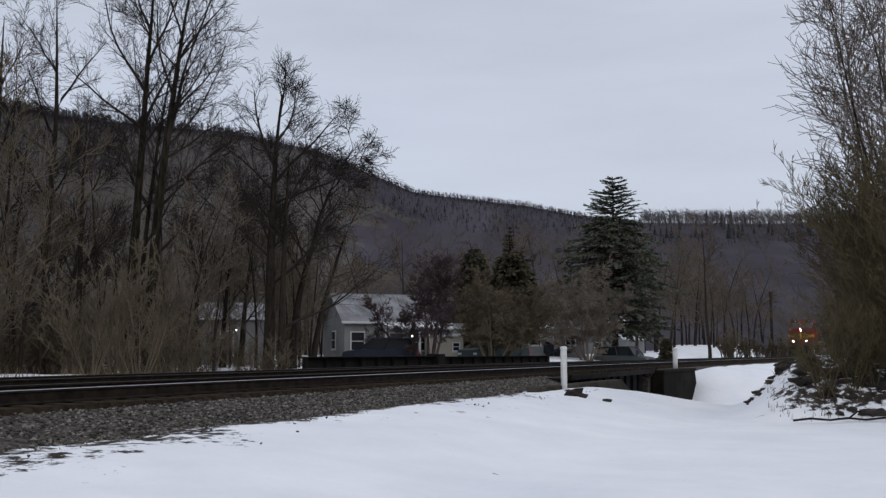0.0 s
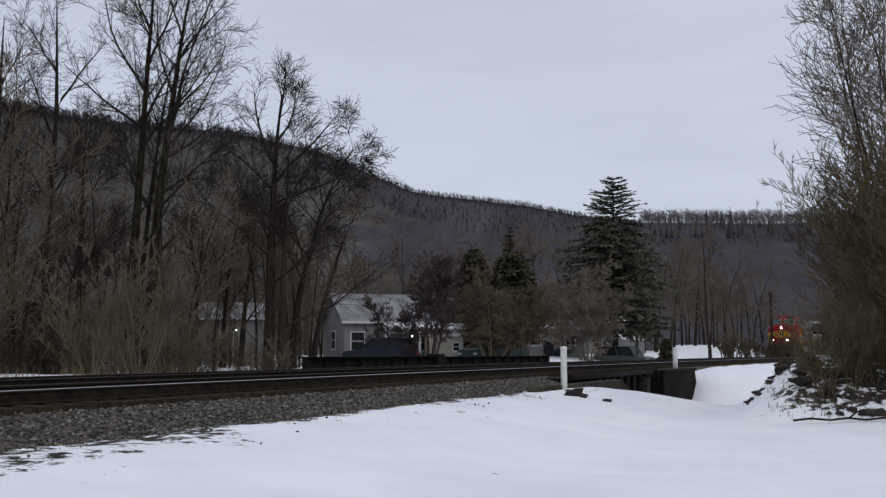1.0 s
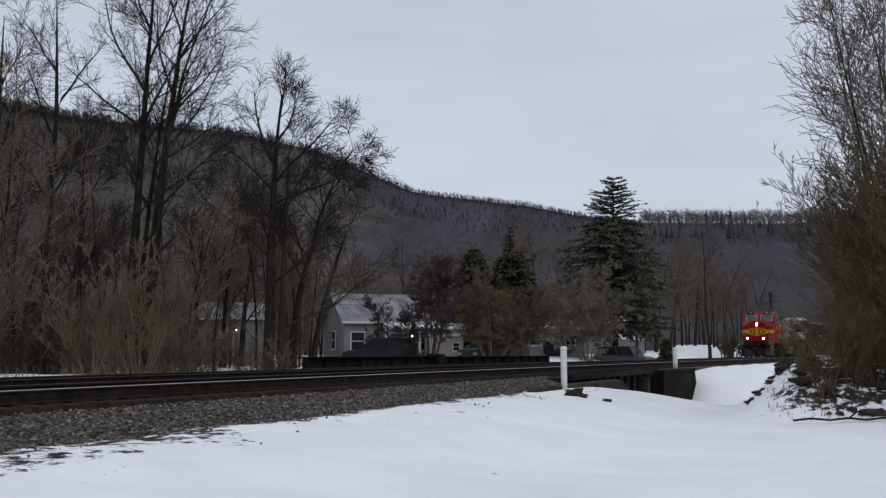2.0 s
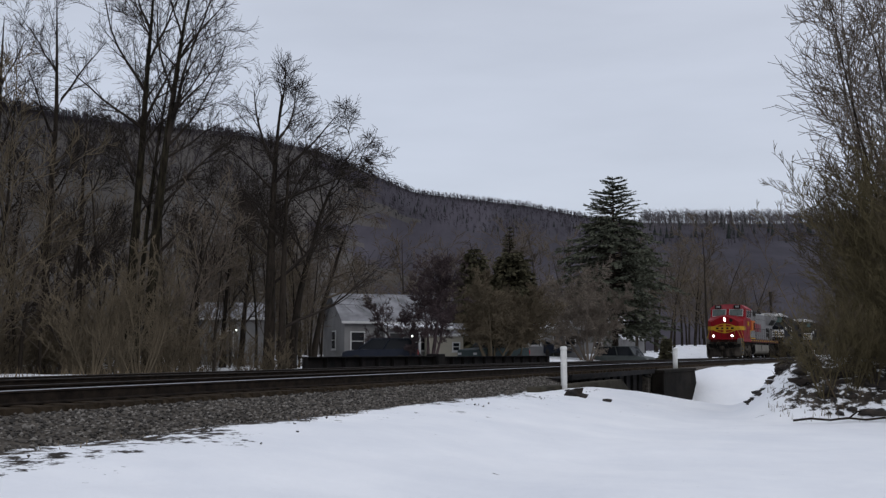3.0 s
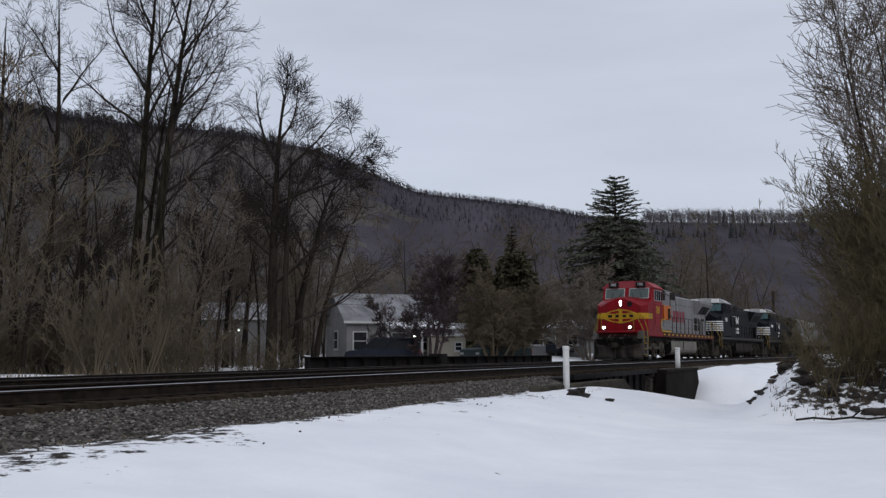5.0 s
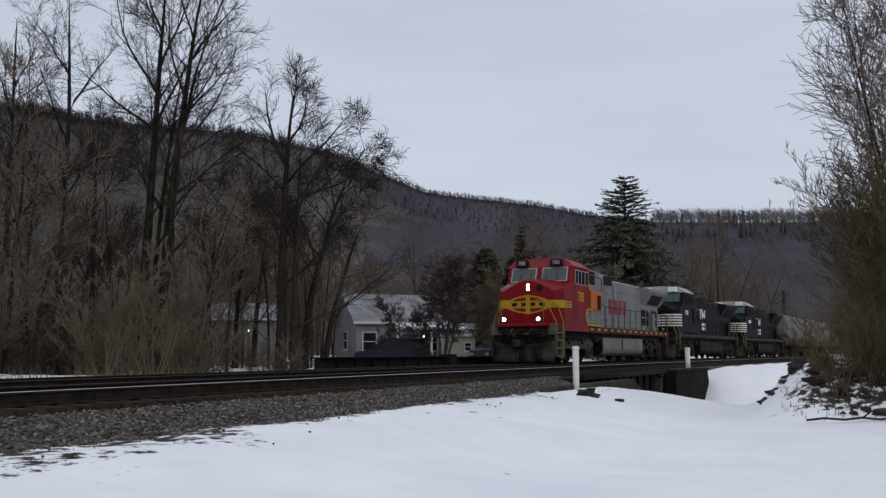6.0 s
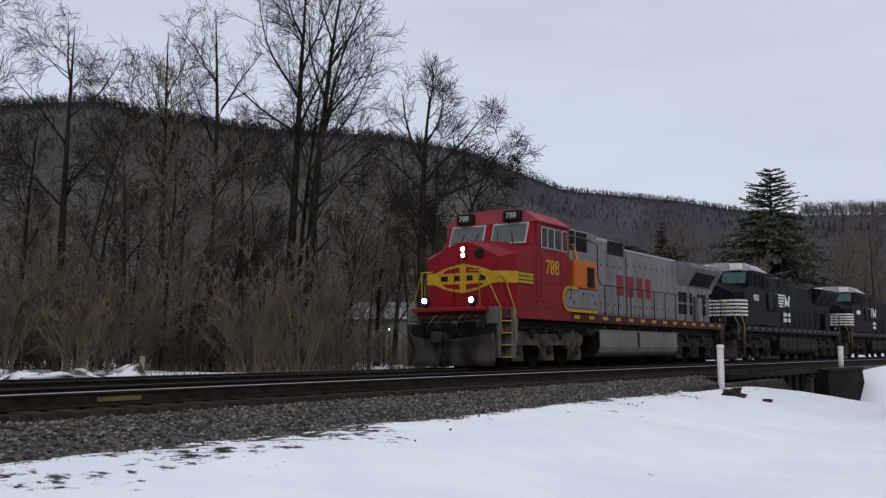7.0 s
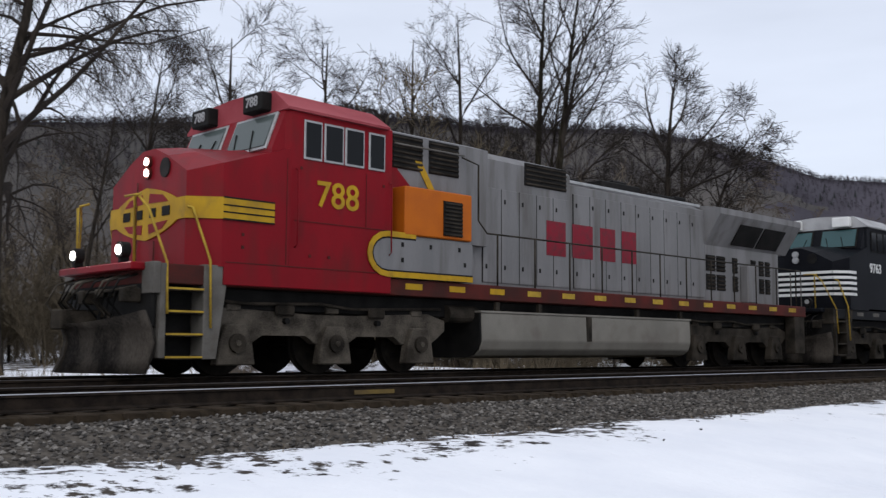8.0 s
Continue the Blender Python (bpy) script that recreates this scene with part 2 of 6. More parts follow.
# ---------------------------------------------------------------- ground
def ground_height(x, y):
    x, y = np.asarray(x, float), np.asarray(y, float)
    s, q = to_line(x, y)
    az, d = np.degrees(np.arctan2(-x, y)), np.hypot(x, y)
    z = -0.35 + 0 * x
    z = np.where(q > -4.2, -0.35 - 0.5 * smooth_step(-4.2, -2.8, q), z)
    edge = 0.28 * np.exp(-((s - 2) / 4.5) ** 2) + 0.10 * np.sin(s * 1.1) + 0.06 * np.sin(s * 2.7 + 1)
    near = -0.85 + 0.30 * smooth_step(5.5, 6.45, q + edge) - 0.50 * smooth_step(6.9, 11.5, q)
    z = np.where(q > 0, near, z)
    # the creek under the bridge
    wob = 0.8 * np.sin(q * 0.35)
    chan = smooth_step(22.8, 26.5, s + wob) * (1 - np.where(q > 6, smooth_step(39.0, 42.5, s), smooth_step(33.0, 36.5, s)))
    chan = chan * np.where(q > 0, 1 - smooth_step(11, 17, q), 1 - smooth_step(16, 40, -q))
    z = z - 1.5 * chan
    # the bank beyond the creek stands a little higher
    z = z + np.where(q > 4, 0.35 * smooth_step(38, 43, s) * smooth_step(5.5, 7.5, q), 0)
    # the earth mound
    m = (1 - smooth_step(-15.2, -11.0, az)) * smooth_step(23.0, 27.5, d) * (1 - smooth_step(30.0, 35.0, d)) * (y > 0)
    z = z + 1.45 * m
    # the snowy slope beyond the line to the right
    rise = 0.55 + 0.85 * smooth_step(7.4, 8.4, -az)
    z = z + np.where(q < -4, rise * smooth_step(52, 70, s) * smooth_step(4, 12, -q) * (1 - smooth_step(40, 70, -q)), 0)
    # rising ground far off
    z = z + 0.012 * np.maximum(d - 110, 0)
    return z


def grid_axis(lo, hi, fine_lo, fine_hi, step, grow=1.16):
    a = list(np.arange(fine_lo, fine_hi, step))
    d, x = step, fine_hi
    while x < hi:
        a.append(x)
        d *= grow
        x += d
    a.append(hi)
    d, x = step * grow, fine_lo - step * grow
    while x > lo:
        a.insert(0, x)
        d *= grow
        x -= d
    a.insert(0, lo)
    return np.array(a)


def ground_material():
    m = bpy.data.materials.new("snowy_ground")
    m.use_nodes = True
    n, l = m.node_tree.nodes, m.node_tree.links
    b = n["Principled BSDF"]
    b.inputs["Roughness"].default_value, b.inputs["Specular IOR Level"].default_value = 0.9, 0.15
    geo, at = n.new("ShaderNodeNewGeometry"), n.new("ShaderNodeAttribute")
    at.attribute_name = "bare"

    def noise_at(scale, detail, rough=0.6):
        t = n.new("ShaderNodeTexNoise")
        t.inputs["Scale"].default_value, t.inputs["Detail"].default_value, t.inputs["Roughness"].default_value = scale, detail, rough
        l.new(geo.outputs["Position"], t.inputs["Vector"])
        return t.outputs[0]

    def maths(op, a, c, k=None):
        t = n.new("ShaderNodeMath")
        t.operation = op
        for i, v in enumerate((a, c) if k is None else (a, c, k)):
            if isinstance(v, (int, float)):
                t.inputs[i].default_value = v
            else:
                l.new(v, t.inputs[i])
        return t.outputs[0]

    def ramp(v, p0, c0, p1, c1):
        t = n.new("ShaderNodeValToRGB")
        t.color_ramp.elements[0].position, t.color_ramp.elements[1].position = p0, p1
        t.color_ramp.elements[0].color, t.color_ramp.elements[1].color = (*c0, 1), (*c1, 1)
        l.new(v, t.inputs[0])
        return t.outputs[0]

    snow = ramp(noise_at(0.5, 5), 0.3, (0.78, 0.80, 0.84), 0.7, (0.90, 0.91, 0.93))
    earth = ramp(noise_at(2.5, 9, 0.7), 0.35, (0.018, 0.015, 0.013), 0.7, (0.085, 0.070, 0.056))
    edge = maths("ADD", maths("MULTIPLY_ADD", noise_at(0.9, 8, 0.65), 1.5, -0.75), maths("MULTIPLY_ADD", noise_at(4.5, 6, 0.7), 1.5, -0.75))
    mask = maths("ADD", at.outputs["Fac"], edge)
    mix = n.new("ShaderNodeMix")
    mix.data_type = "RGBA"
    l.new(ramp(mask, 0.46, (0, 0, 0), 0.56, (1, 1, 1)), mix.inputs[0])
    l.new(snow, mix.inputs[6]), l.new(earth, mix.inputs[7]), l.new(mix.outputs[2], b.inputs["Base Color"])
    bp = n.new("ShaderNodeBump")
    bp.inputs["Strength"].default_value, bp.inputs["Distance"].default_value = 0.5, 0.06
    l.new(maths("ADD", noise_at(1.6, 4), maths("MULTIPLY", noise_at(14, 5), 0.25)), bp.inputs["Height"])
    l.new(bp.outputs[0], b.inputs["Normal"])
    return m


def build_ground():
    xs, ys = grid_axis(-900, 900, -28, 22, 0.30), grid_axis(-400, 1100, 0, 56, 0.30)
    X, Y = np.meshgrid(xs, ys)
    Z = ground_height(X, Y)
    s, q = to_line(X, Y)
    d = np.hypot(X, Y)
    near_field = (d < 70)
    lumps = np.zeros(X.shape)
    for i in np.argwhere(near_field):
        p = Vector((X[tuple(i)], Y[tuple(i)], 0))
        lumps[tuple(i)] = 0.05 * noise.noise(p * 0.45) + 0.025 * noise.noise(p * 1.7)
    Z = Z + lumps
    az = np.degrees(np.arctan2(-X, Y))
    bare = np.full(X.shape, 0.05)
    bare += 0.42 * (1 - smooth_step(0.0, 0.65, np.abs(q - 6.35))) * (s < 22) + 0.21 * smooth_step(6.2, 6.7, q) * (1 - smooth_step(7.4, 8.6, q)) * (s < 22)
    bare += 0.13 * smooth_step(6.3, 6.8, q) * (1 - smooth_step(7.3, 8.6, q)) * (1 - smooth_step(2, 9, s))
    bare = np.where(q < -3, 0.16 + 0.45 * smooth_step(9, 26, -q), bare)
    bare = np.where((q < -3) & (s > 55) & (q > -48), 0.20 + 0.35 * smooth_step(12, 26, -q) * (az > -8), bare)
    bare = np.where((d > 100) & ((q < -48) | (s < 55) | (d > 190)), 0.75, bare)
    mound = (1 - smooth_step(-14.0, -12.0, az)) * smooth_step(23.4, 24.8, d) * (1 - smooth_step(31.0, 35.0, d)) * (Y > 0)
    bare = bare + 0.47 * mound + 0.12 * mound * smooth_step(15.5, 18, -az)
    bare = bare + 0.10 * smooth_step(0.8, 1.6, -Z - 0.6) * (q > 6) * (s > 22) * (s < 40)
    ny, nx = X.shape
    idx = np.arange(ny * nx).reshape(ny, nx)
    faces = np.stack([idx[:-1, :-1], idx[:-1, 1:], idx[1:, 1:], idx[1:, :-1]], -1).reshape(-1, 4)
    ob = mesh_object("ground", np.stack([X, Y, Z], -1).reshape(-1, 3).tolist(), faces.tolist(), ground_material(), smooth=True)
    att = ob.data.attributes.new("bare", "FLOAT", "POINT")
    att.data.foreach_set("value", bare.reshape(-1).astype(np.float32))
    tagged(ob, "snow-covered ground with bare earth showing through", "ground", kind="structure")


build_ground()


# ---------------------------------------------------------------- wooded hills
RIDGE_AZ = [-75, -40, -20, -13, -8.5, -5, 0, 6.4, 8, 12, 17, 24, 30, 33, 40, 51, 80]
RIDGE_EL = [4.5, 6.0, 6.9, 7.0, 7.2, 7.3, 8.35, 9.1, 9.75, 11.4, 12.3, 12.5, 13.0, 13.5, 12.5, 11.7, 10.0]


def hill_surface(az, f):
    """The hill at the bearing az and the share f of the way up; gives x, y, z."""
    el = np.interp(az, RIDGE_AZ, RIDGE_EL)
    foot = 150 + 25 * np.sin(az * 0.11)
    top = np.interp(az, [-75, -10, 5, 14, 30, 40, 80], [640, 640, 600, 420, 330, 380, 420])
    d = foot + (top - foot) * f
    crest = EYE + top * np.tan(np.radians(el))
    z = -1.0 + (crest + 1.0) * (0.18 * f + 0.82 * f ** 1.35)
    z = z + 4.0 * np.sin(az * 0.55 + f * 5) * f * (1 - f) + 2.5 * np.sin(az * 1.7 - f * 9) * f * (1 - f)
    return -d * np.sin(np.radians(az)), d * np.cos(np.radians(az)), z


def hill_material(name, base, other):
    return material(name, base, other, 0.035, 0.95, bump=0.5, fine=0.5, stretched=(1, 0.14, 0.2), lo=0.32, hi=0.68, dirt=(0.30, 0.30, 0.33), dirt_amount=0.05, spec=0.1)


def build_hills():
    A, F = np.meshgrid(np.linspace(-75, 80, 240), np.concatenate([np.linspace(0, 1, 40), [1.12, 1.3]]))
    x, y, z = hill_surface(A, np.minimum(F, 1))
    k = 1 + np.maximum(F - 1, 0)
    z = z - 160 * np.maximum(F - 1, 0)
    ny, nx = A.shape
    idx = np.arange(ny * nx).reshape(ny, nx)
    faces = np.stack([idx[:-1, :-1], idx[1:, :-1], idx[1:, 1:], idx[:-1, 1:]], -1).reshape(-1, 4)
    # the first colour has the air's purplish haze mixed into it
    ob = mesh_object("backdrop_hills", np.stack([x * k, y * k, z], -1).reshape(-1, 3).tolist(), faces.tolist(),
                     [hill_material("hazy_purplish_woods", (0.034, 0.0305, 0.039), (0.062, 0.055, 0.068)), hill_material("brown_leafless_woods", (0.050, 0.046, 0.043), (0.092, 0.083, 0.076))],
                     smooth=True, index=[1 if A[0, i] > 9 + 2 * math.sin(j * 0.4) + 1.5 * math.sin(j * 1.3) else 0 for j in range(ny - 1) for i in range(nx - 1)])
    tagged(ob, "long wooded hillside in winter with thin snow", "hill", kind="structure")
    # leafless woods on the slope, with a few dark evergreens
    rng = random.Random(5)
    verts, faces, index = [], [], []
    for n in range(12000):
        crest = n < 7500
        f = 1.0 - rng.random() * 0.05 if crest else 0.68 + 0.3 * rng.random()
        az = rng.uniform(-24, 60)
        bx, by, bz = (float(v) for v in hill_surface(np.float64(az), np.float64(f)))
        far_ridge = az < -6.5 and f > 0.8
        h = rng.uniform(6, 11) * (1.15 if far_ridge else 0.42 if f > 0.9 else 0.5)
        count = len(faces)
        # dark evergreens stand in a loose band under the crest
        band = math.exp(-((f - 0.82) / 0.09) ** 2) * (0.16 if az < 8 else 0.03)
        if rng.random() < (0.004 if az > 8 else 0.008) * (f > 0.4) + band:
            h *= rng.uniform(0.45, 0.85)
            for k in range(5):
                a = rng.random() * 6.28
                zb = bz + h * 0.15 * k
                r = h * 0.2 * (1 - k / 6)
                b = len(verts)
                for j in range(5):
                    verts.append((bx + r * math.cos(a + j * 1.2566), by + r * math.sin(a + j * 1.2566), zb))
                verts.append((bx, by, zb + h * 0.35))
                faces += [(b + j, b + (j + 1) % 5, b + 5) for j in range(5)]
            index += [1] * (len(faces) - count)
            continue
        lean = rng.uniform(-0.6, 0.6)
        tube_lists(verts, faces, [(bx, by, bz - 1), (bx + lean, by, bz + h * 0.7)], [0.09 if far_ridge else 0.04, 0.02], 3)
        for k in range(12):
            t = rng.uniform(0.2, 0.7)
            a, ln = rng.random() * 6.28, h * rng.uniform(0.15, 0.36)
            p = (bx + lean * t, by, bz + h * t)
            b = len(verts)
            e = (p[0] + ln * 0.9 * math.cos(a), p[1] + ln * 0.9 * math.sin(a), p[2] + ln * rng.uniform(0.35, 0.9))
            verts += [(p[0] - 0.07, p[1], p[2]), (p[0] + 0.07, p[1], p[2] + 0.1), (e[0], e[1], e[2])]
            faces.append((b, b + 1, b + 2))
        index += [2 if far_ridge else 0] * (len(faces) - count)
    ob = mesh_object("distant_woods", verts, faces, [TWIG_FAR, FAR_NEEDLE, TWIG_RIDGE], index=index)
    tagged(ob, "leafless grey-brown woods with a few evergreens, air haze in their colour", "woods", kind="stuff")


FAR_NEEDLE = material("distant_evergreens", (0.022, 0.026, 0.025), (0.042, 0.047, 0.045), 0.1, 0.95, bump=0.0, spec=0.1)
# both twig colours lean to purplish grey, standing for haze over the distance
TWIG_FAR = material("hazed_distant_twigs", (0.046, 0.041, 0.049), (0.066, 0.059, 0.069), 0.03, 0.95, bump=0.0, spec=0.1)
TWIG_RIDGE = material("pale_hazed_ridge_trees", (0.085, 0.078, 0.085), (0.15, 0.14, 0.148), 0.03, 0.95, bump=0.0, spec=0.1)
build_hills()


# ---------------------------------------------------------------- track and bridge
def sweep(name, profile, s0, s1, q, step, mats, index=None, parent=None, label=""):
    """Draws the outline profile, points of (q towards the camera, z), along the railway."""
    verts, faces, idx = [], [], []
    n = max(2, int(round((s1 - s0) / step)) + 1)
    k = len(profile)
    for i in range(n):
        s = s0 + (s1 - s0) * i / (n - 1)
        for a, b in profile:
            verts.append(on_line(s, q + a, b))
    for i in range(n - 1):
        for j in range(k):
            m = (j + 1) % k
            faces.append((i * k + j, (i + 1) * k + j, (i + 1) * k + m, i * k + m))
            idx.append(index[j] if index else 0)
    faces += [tuple(range(k)), tuple(range(n * k - 1, (n - 1) * k - 1, -1))]
    idx += [0, 0]
    return mesh_object(name, verts, faces, mats, parent, label, index=idx)


RAIL = [(-0.076, -0.185), (0.076, -0.185), (0.076, -0.172), (0.012, -0.15), (0.010, -0.045), (0.036, -0.034), (0.036, -0.008),
        (0.026, 0.0), (-0.026, 0.0), (-0.036, -0.008), (-0.036, -0.034), (-0.010, -0.045), (-0.012, -0.15), (-0.076, -0.172)]
RAIL_SIDE = [0, 0, 0, 0, 0, 0, 1, 1, 1, 0, 0, 0, 0, 0]


def build_tracks():
    # ballast bed, one each side of the bridge
    # the tie ends of the near track stand clear of the stones
    bed = [(6.80, -0.68), (5.40, -0.285), (5.26, -0.275), (5.18, -0.205), (-1.0, -0.225), (-2.3, -0.25), (-3.3, -0.62), (-3.3, -1.2), (6.80, -1.2)]
    for s0, s1 in ((-70, 23.5), (33.8, 260)):
        if s0 > 0:
            bed = [(min(a, 6.15), max(b, -0.55) if a > 6 and b > -1 else b) for a, b in bed]
        # the bed is darker brown from the near tie ends to past the far track
        ob = sweep("ballast_bed", bed, s0, s1, 0, 1.0, [BALLAST, BROWN_BED], [0, 0, 1, 1, 1, 0, 0, 0, 0])
        tagged(ob, "grey crushed-stone ballast bed of a double track", "ballast", kind="structure")
    for name, q in (("far", 0.0), ("near", NEAR)):
        tr = thing("railway_track", "steel rails on dark wooden ties in stone ballast", "railway track", "railway tracks", kind="structure")
        for k in (-0.753, 0.753):
            sweep("rail", RAIL, -70, 260, q + k, 1.0, [RUST, RAILHEAD if q + k > 4.5 else DULL_HEAD], RAIL_SIDE, tr, "rusty rail with a bright worn head" if q + k > 4.5 else "dark rusty rail")
        me = bpy.data.meshes.new("tie")
        bm = box(-0.115, 0.115, -1.3, 1.3, -0.36, -0.186, 0.012)
        bm.to_mesh(me)
        bm.free()
        me.materials.append(TIE)
        rng = random.Random(3)
        for i in range(140):
            ob = new("tie", me)
            ob.parent = tr
            ob.matrix_basis = line_pose(-18 + i * 0.53, q + rng.uniform(-0.05, 0.05), rng.uniform(-0.012, 0.004)) @ pose(0, 0, 0, 0, 0, rng.uniform(-1.5, 1.5))
        v, f = [], []
        for i in range(300):
            m = line_pose(-18 + (140 + i) * 0.53, q, 0)
            b = len(v)
            v += [tuple(m @ Vector((x, y, z))) for x in (-0.115, 0.115) for y in (-1.3, 1.3) for z in (-0.36, -0.186)]
            f += [tuple(b + k for k in c) for c in ((0, 1, 3, 2), (4, 6, 7, 5), (0, 4, 5, 1), (2, 3, 7, 6), (1, 5, 7, 3))]
        tagged(mesh_object("more_ties", v, f, TIE, tr), kind="stuff")
    # loose stones on the near shoulder
    rng = random.Random(8)
    v, f = [], []
    for i in range(20700):
        s = -14 + 40 * rng.random() ** 1.1
        if s > 23.4:
            continue
        q = rng.uniform(5.34, 6.75)
        if i > 20000:
            q = 6.5 + 1.6 * rng.random() ** 2
            if noise.noise(Vector((s * 0.8, q * 1.5, 3.0))) < 0.27:
                continue
        if i <= 20000 and q > 6.5 and rng.random() < (q - 6.5) * 2.2:
            continue
        zz = -0.275 - (q - 5.36) * 0.28
        c = on_line(s, q, max(zz, -0.62) + rng.uniform(-0.012, 0.02))
        if i > 20000:
            c = (c[0], c[1], float(ground_height(np.array([c[0]]), np.array([c[1]]))[0]) + 0.03)
        r = rng.uniform(0.018, 0.038) if i <= 20000 else rng.uniform(0.010, 0.028)
        b = len(v)
        a = rng.random() * 6.28
        for k in range(4):
            rr = r * rng.uniform(0.75, 1.25)
            v.append((c[0] + rr * math.cos(a + k * 1.571), c[1] + rr * math.sin(a + k * 1.571), c[2] + rng.uniform(-0.3, 0.3) * r))
        v += [(c[0] + r * 0.3, c[1], c[2] + r * rng.uniform(0.5, 0.9)), (c[0], c[1], c[2] - r)]
        f += [(b + k, b + (k + 1) % 4, b + 4) for k in range(4)] + [(b + (k + 1) % 4, b + k, b + 5) for k in range(4)]
    tagged(mesh_object("ballast_stones", v, f, BALLAST_STONE), "loose grey crushed stones along the track", "stones", kind="stuff")


def stone_material():
    m = bpy.data.materials.new("grey_crushed_stones")
    m.use_nodes = True
    n, l = m.node_tree.nodes, m.node_tree.links
    g, r = n.new("ShaderNodeNewGeometry"), n.new("ShaderNodeValToRGB")
    r.color_ramp.elements[0].color, r.color_ramp.elements[1].color = (0.020, 0.018, 0.016, 1), (0.22, 0.203, 0.182, 1)
    e = r.color_ramp.elements.new(0.6)
    e.color = (0.085, 0.076, 0.067, 1)
    l.new(g.outputs["Random Per Island"], r.inputs[0]), l.new(r.outputs[0], n["Principled BSDF"].inputs["Base Color"])
    n["Principled BSDF"].inputs["Roughness"].default_value = 0.95
    return m


BALLAST_STONE = stone_material()
build_tracks()


def build_bridge():
    br = thing("railway_bridge", "low black steel girder bridge on concrete abutments", "bridge", kind="structure")
    # parapet girders on the far side, in two spans, with flanges and stiffeners
    for s0, s1, top in ((21.8, 32.0, 0.30), (32.4, 47.0, 0.27)):
        g = sweep("girder", [(-2.62, -1.0), (-2.58, -1.0), (-2.58, top), (-2.62, top)], s0, s1, 0, 1.5, GIRDER, parent=br)
        sweep("top_flange", [(-2.80, top), (-2.40, top), (-2.40, top + 0.035), (-2.80, top + 0.035)], s0, s1, 0, 1.5, GIRDER, parent=g)
        for i in range(int((s1 - s0) / 1.25) + 1):
            ob = part("stiffener", box(-0.012, 0.012, -0.075, 0.075, -1.0, top - 0.002), GIRDER, g)
            ob.matrix_basis = line_pose(min(s0 + 0.06 + i * 1.25, s1 - 0.06), -2.50)
    pier = part("pier_post", box(-0.32, 0.32, -0.30, 0.30, -2.2, 0.42, 0.03), GIRDER, br)
    pier.matrix_basis = line_pose(32.2, -2.55)
    # deck girders under the tracks
    for q in (-1.9, 1.9, 2.4, 5.9):
        g = sweep("deck_girder", [(-0.02, -1.15), (0.02, -1.15), (0.02, -0.37), (-0.02, -0.37)], 22.6, 35.0, q, 1.5, GIRDER, parent=br)
        sweep("flange", [(-0.16, -1.19), (0.16, -1.19), (0.16, -1.151), (-0.16, -1.151)], 22.6, 35.0, q, 1.5, GIRDER, parent=g)
        if q == 5.9:
            for i in range(13):
                ob = part("stiffener", box(-0.012, 0.012, -0.12, -0.021, -1.14, -0.38), GIRDER, g)
                ob.matrix_basis = line_pose(22.9 + i, q)
    # ballast pan between
    sweep("deck_pan", [(6.35, -0.365), (6.35, -0.20), (6.25, -0.20), (6.2, -0.30), (-2.3, -0.30), (-2.35, -0.365)], 22.8, 34.6, 0, 1.0, GIRDER, parent=br)
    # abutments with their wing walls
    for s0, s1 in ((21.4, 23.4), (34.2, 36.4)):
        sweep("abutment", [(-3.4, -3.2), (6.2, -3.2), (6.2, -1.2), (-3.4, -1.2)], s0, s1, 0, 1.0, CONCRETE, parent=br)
    wing = part("wing_wall", prism([(-6.5, -1.9), (4.3, -1.9), (4.3, -1.3), (2.0, -0.42), (-6.5, -0.42)], -0.2, 0.2, 0.02), PALE_CONCRETE, br)
    wing.matrix_basis = line_pose(24.6, 6.75)
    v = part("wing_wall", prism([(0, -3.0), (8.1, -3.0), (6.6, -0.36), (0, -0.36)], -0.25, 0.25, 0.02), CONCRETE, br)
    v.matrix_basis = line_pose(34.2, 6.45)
    cap = part("wall_cap", box(-0.02, 6.6, -0.3, 0.3, -0.358, -0.24, 0.015), CONCRETE, br)
    cap.matrix_basis = line_pose(34.2, 6.45)


build_bridge()


# ---------------------------------------------------------------- the train
RED = material("faded_red_paint", (0.225, 0.005, 0.011), (0.175, 0.005, 0.010), 0.8, 0.42, bump=0.05, dirt=(0.075, 0.016, 0.014), dirt_amount=0.55, stretched=(1.4, 1.4, 0.5), spec=0.12)
RED_ROOF = material("chalky_red_roof", (0.33, 0.07, 0.08), (0.26, 0.04, 0.05), 1.5, 0.7, bump=0.1, spec=0.15)
SILVER = material("dull_silver_paint", (0.208, 0.204, 0.204), (0.162, 0.160, 0.160), 0.9, 0.55, 0.05, bump=0.05, dirt=(0.080, 0.070, 0.060), dirt_amount=0.62, stretched=(1.6, 1.6, 0.22), spec=0.12)
YELLOW = material("worn_yellow_paint", (0.47, 0.28, 0.014), (0.38, 0.22, 0.014), 2.0, 0.5, bump=0.05, dirt=(0.2, 0.12, 0.03), dirt_amount=0.5, spec=0.15)
DULL_YELLOW = material("scuffed_yellow_paint", (0.46, 0.31, 0.04), (0.30, 0.19, 0.03), 6.0, 0.7, bump=0.1, spec=0.15)
PLOW = material("rust_streaked_plow", (0.006, 0.005, 0.0045), (0.070, 0.060, 0.050), 1.6, 0.9, bump=0.5, stretched=(1, 1, 0.4), spec=0.15)
PALE_ROOF = material("dull_white_roof", (0.42, 0.42, 0.42), (0.30, 0.30, 0.30), 2.0, 0.7, bump=0.1, spec=0.1)
ORANGE = material("orange_paint", (0.46, 0.115, 0.008), (0.39, 0.095, 0.01), 2.0, 0.5, bump=0.05, spec=0.15)
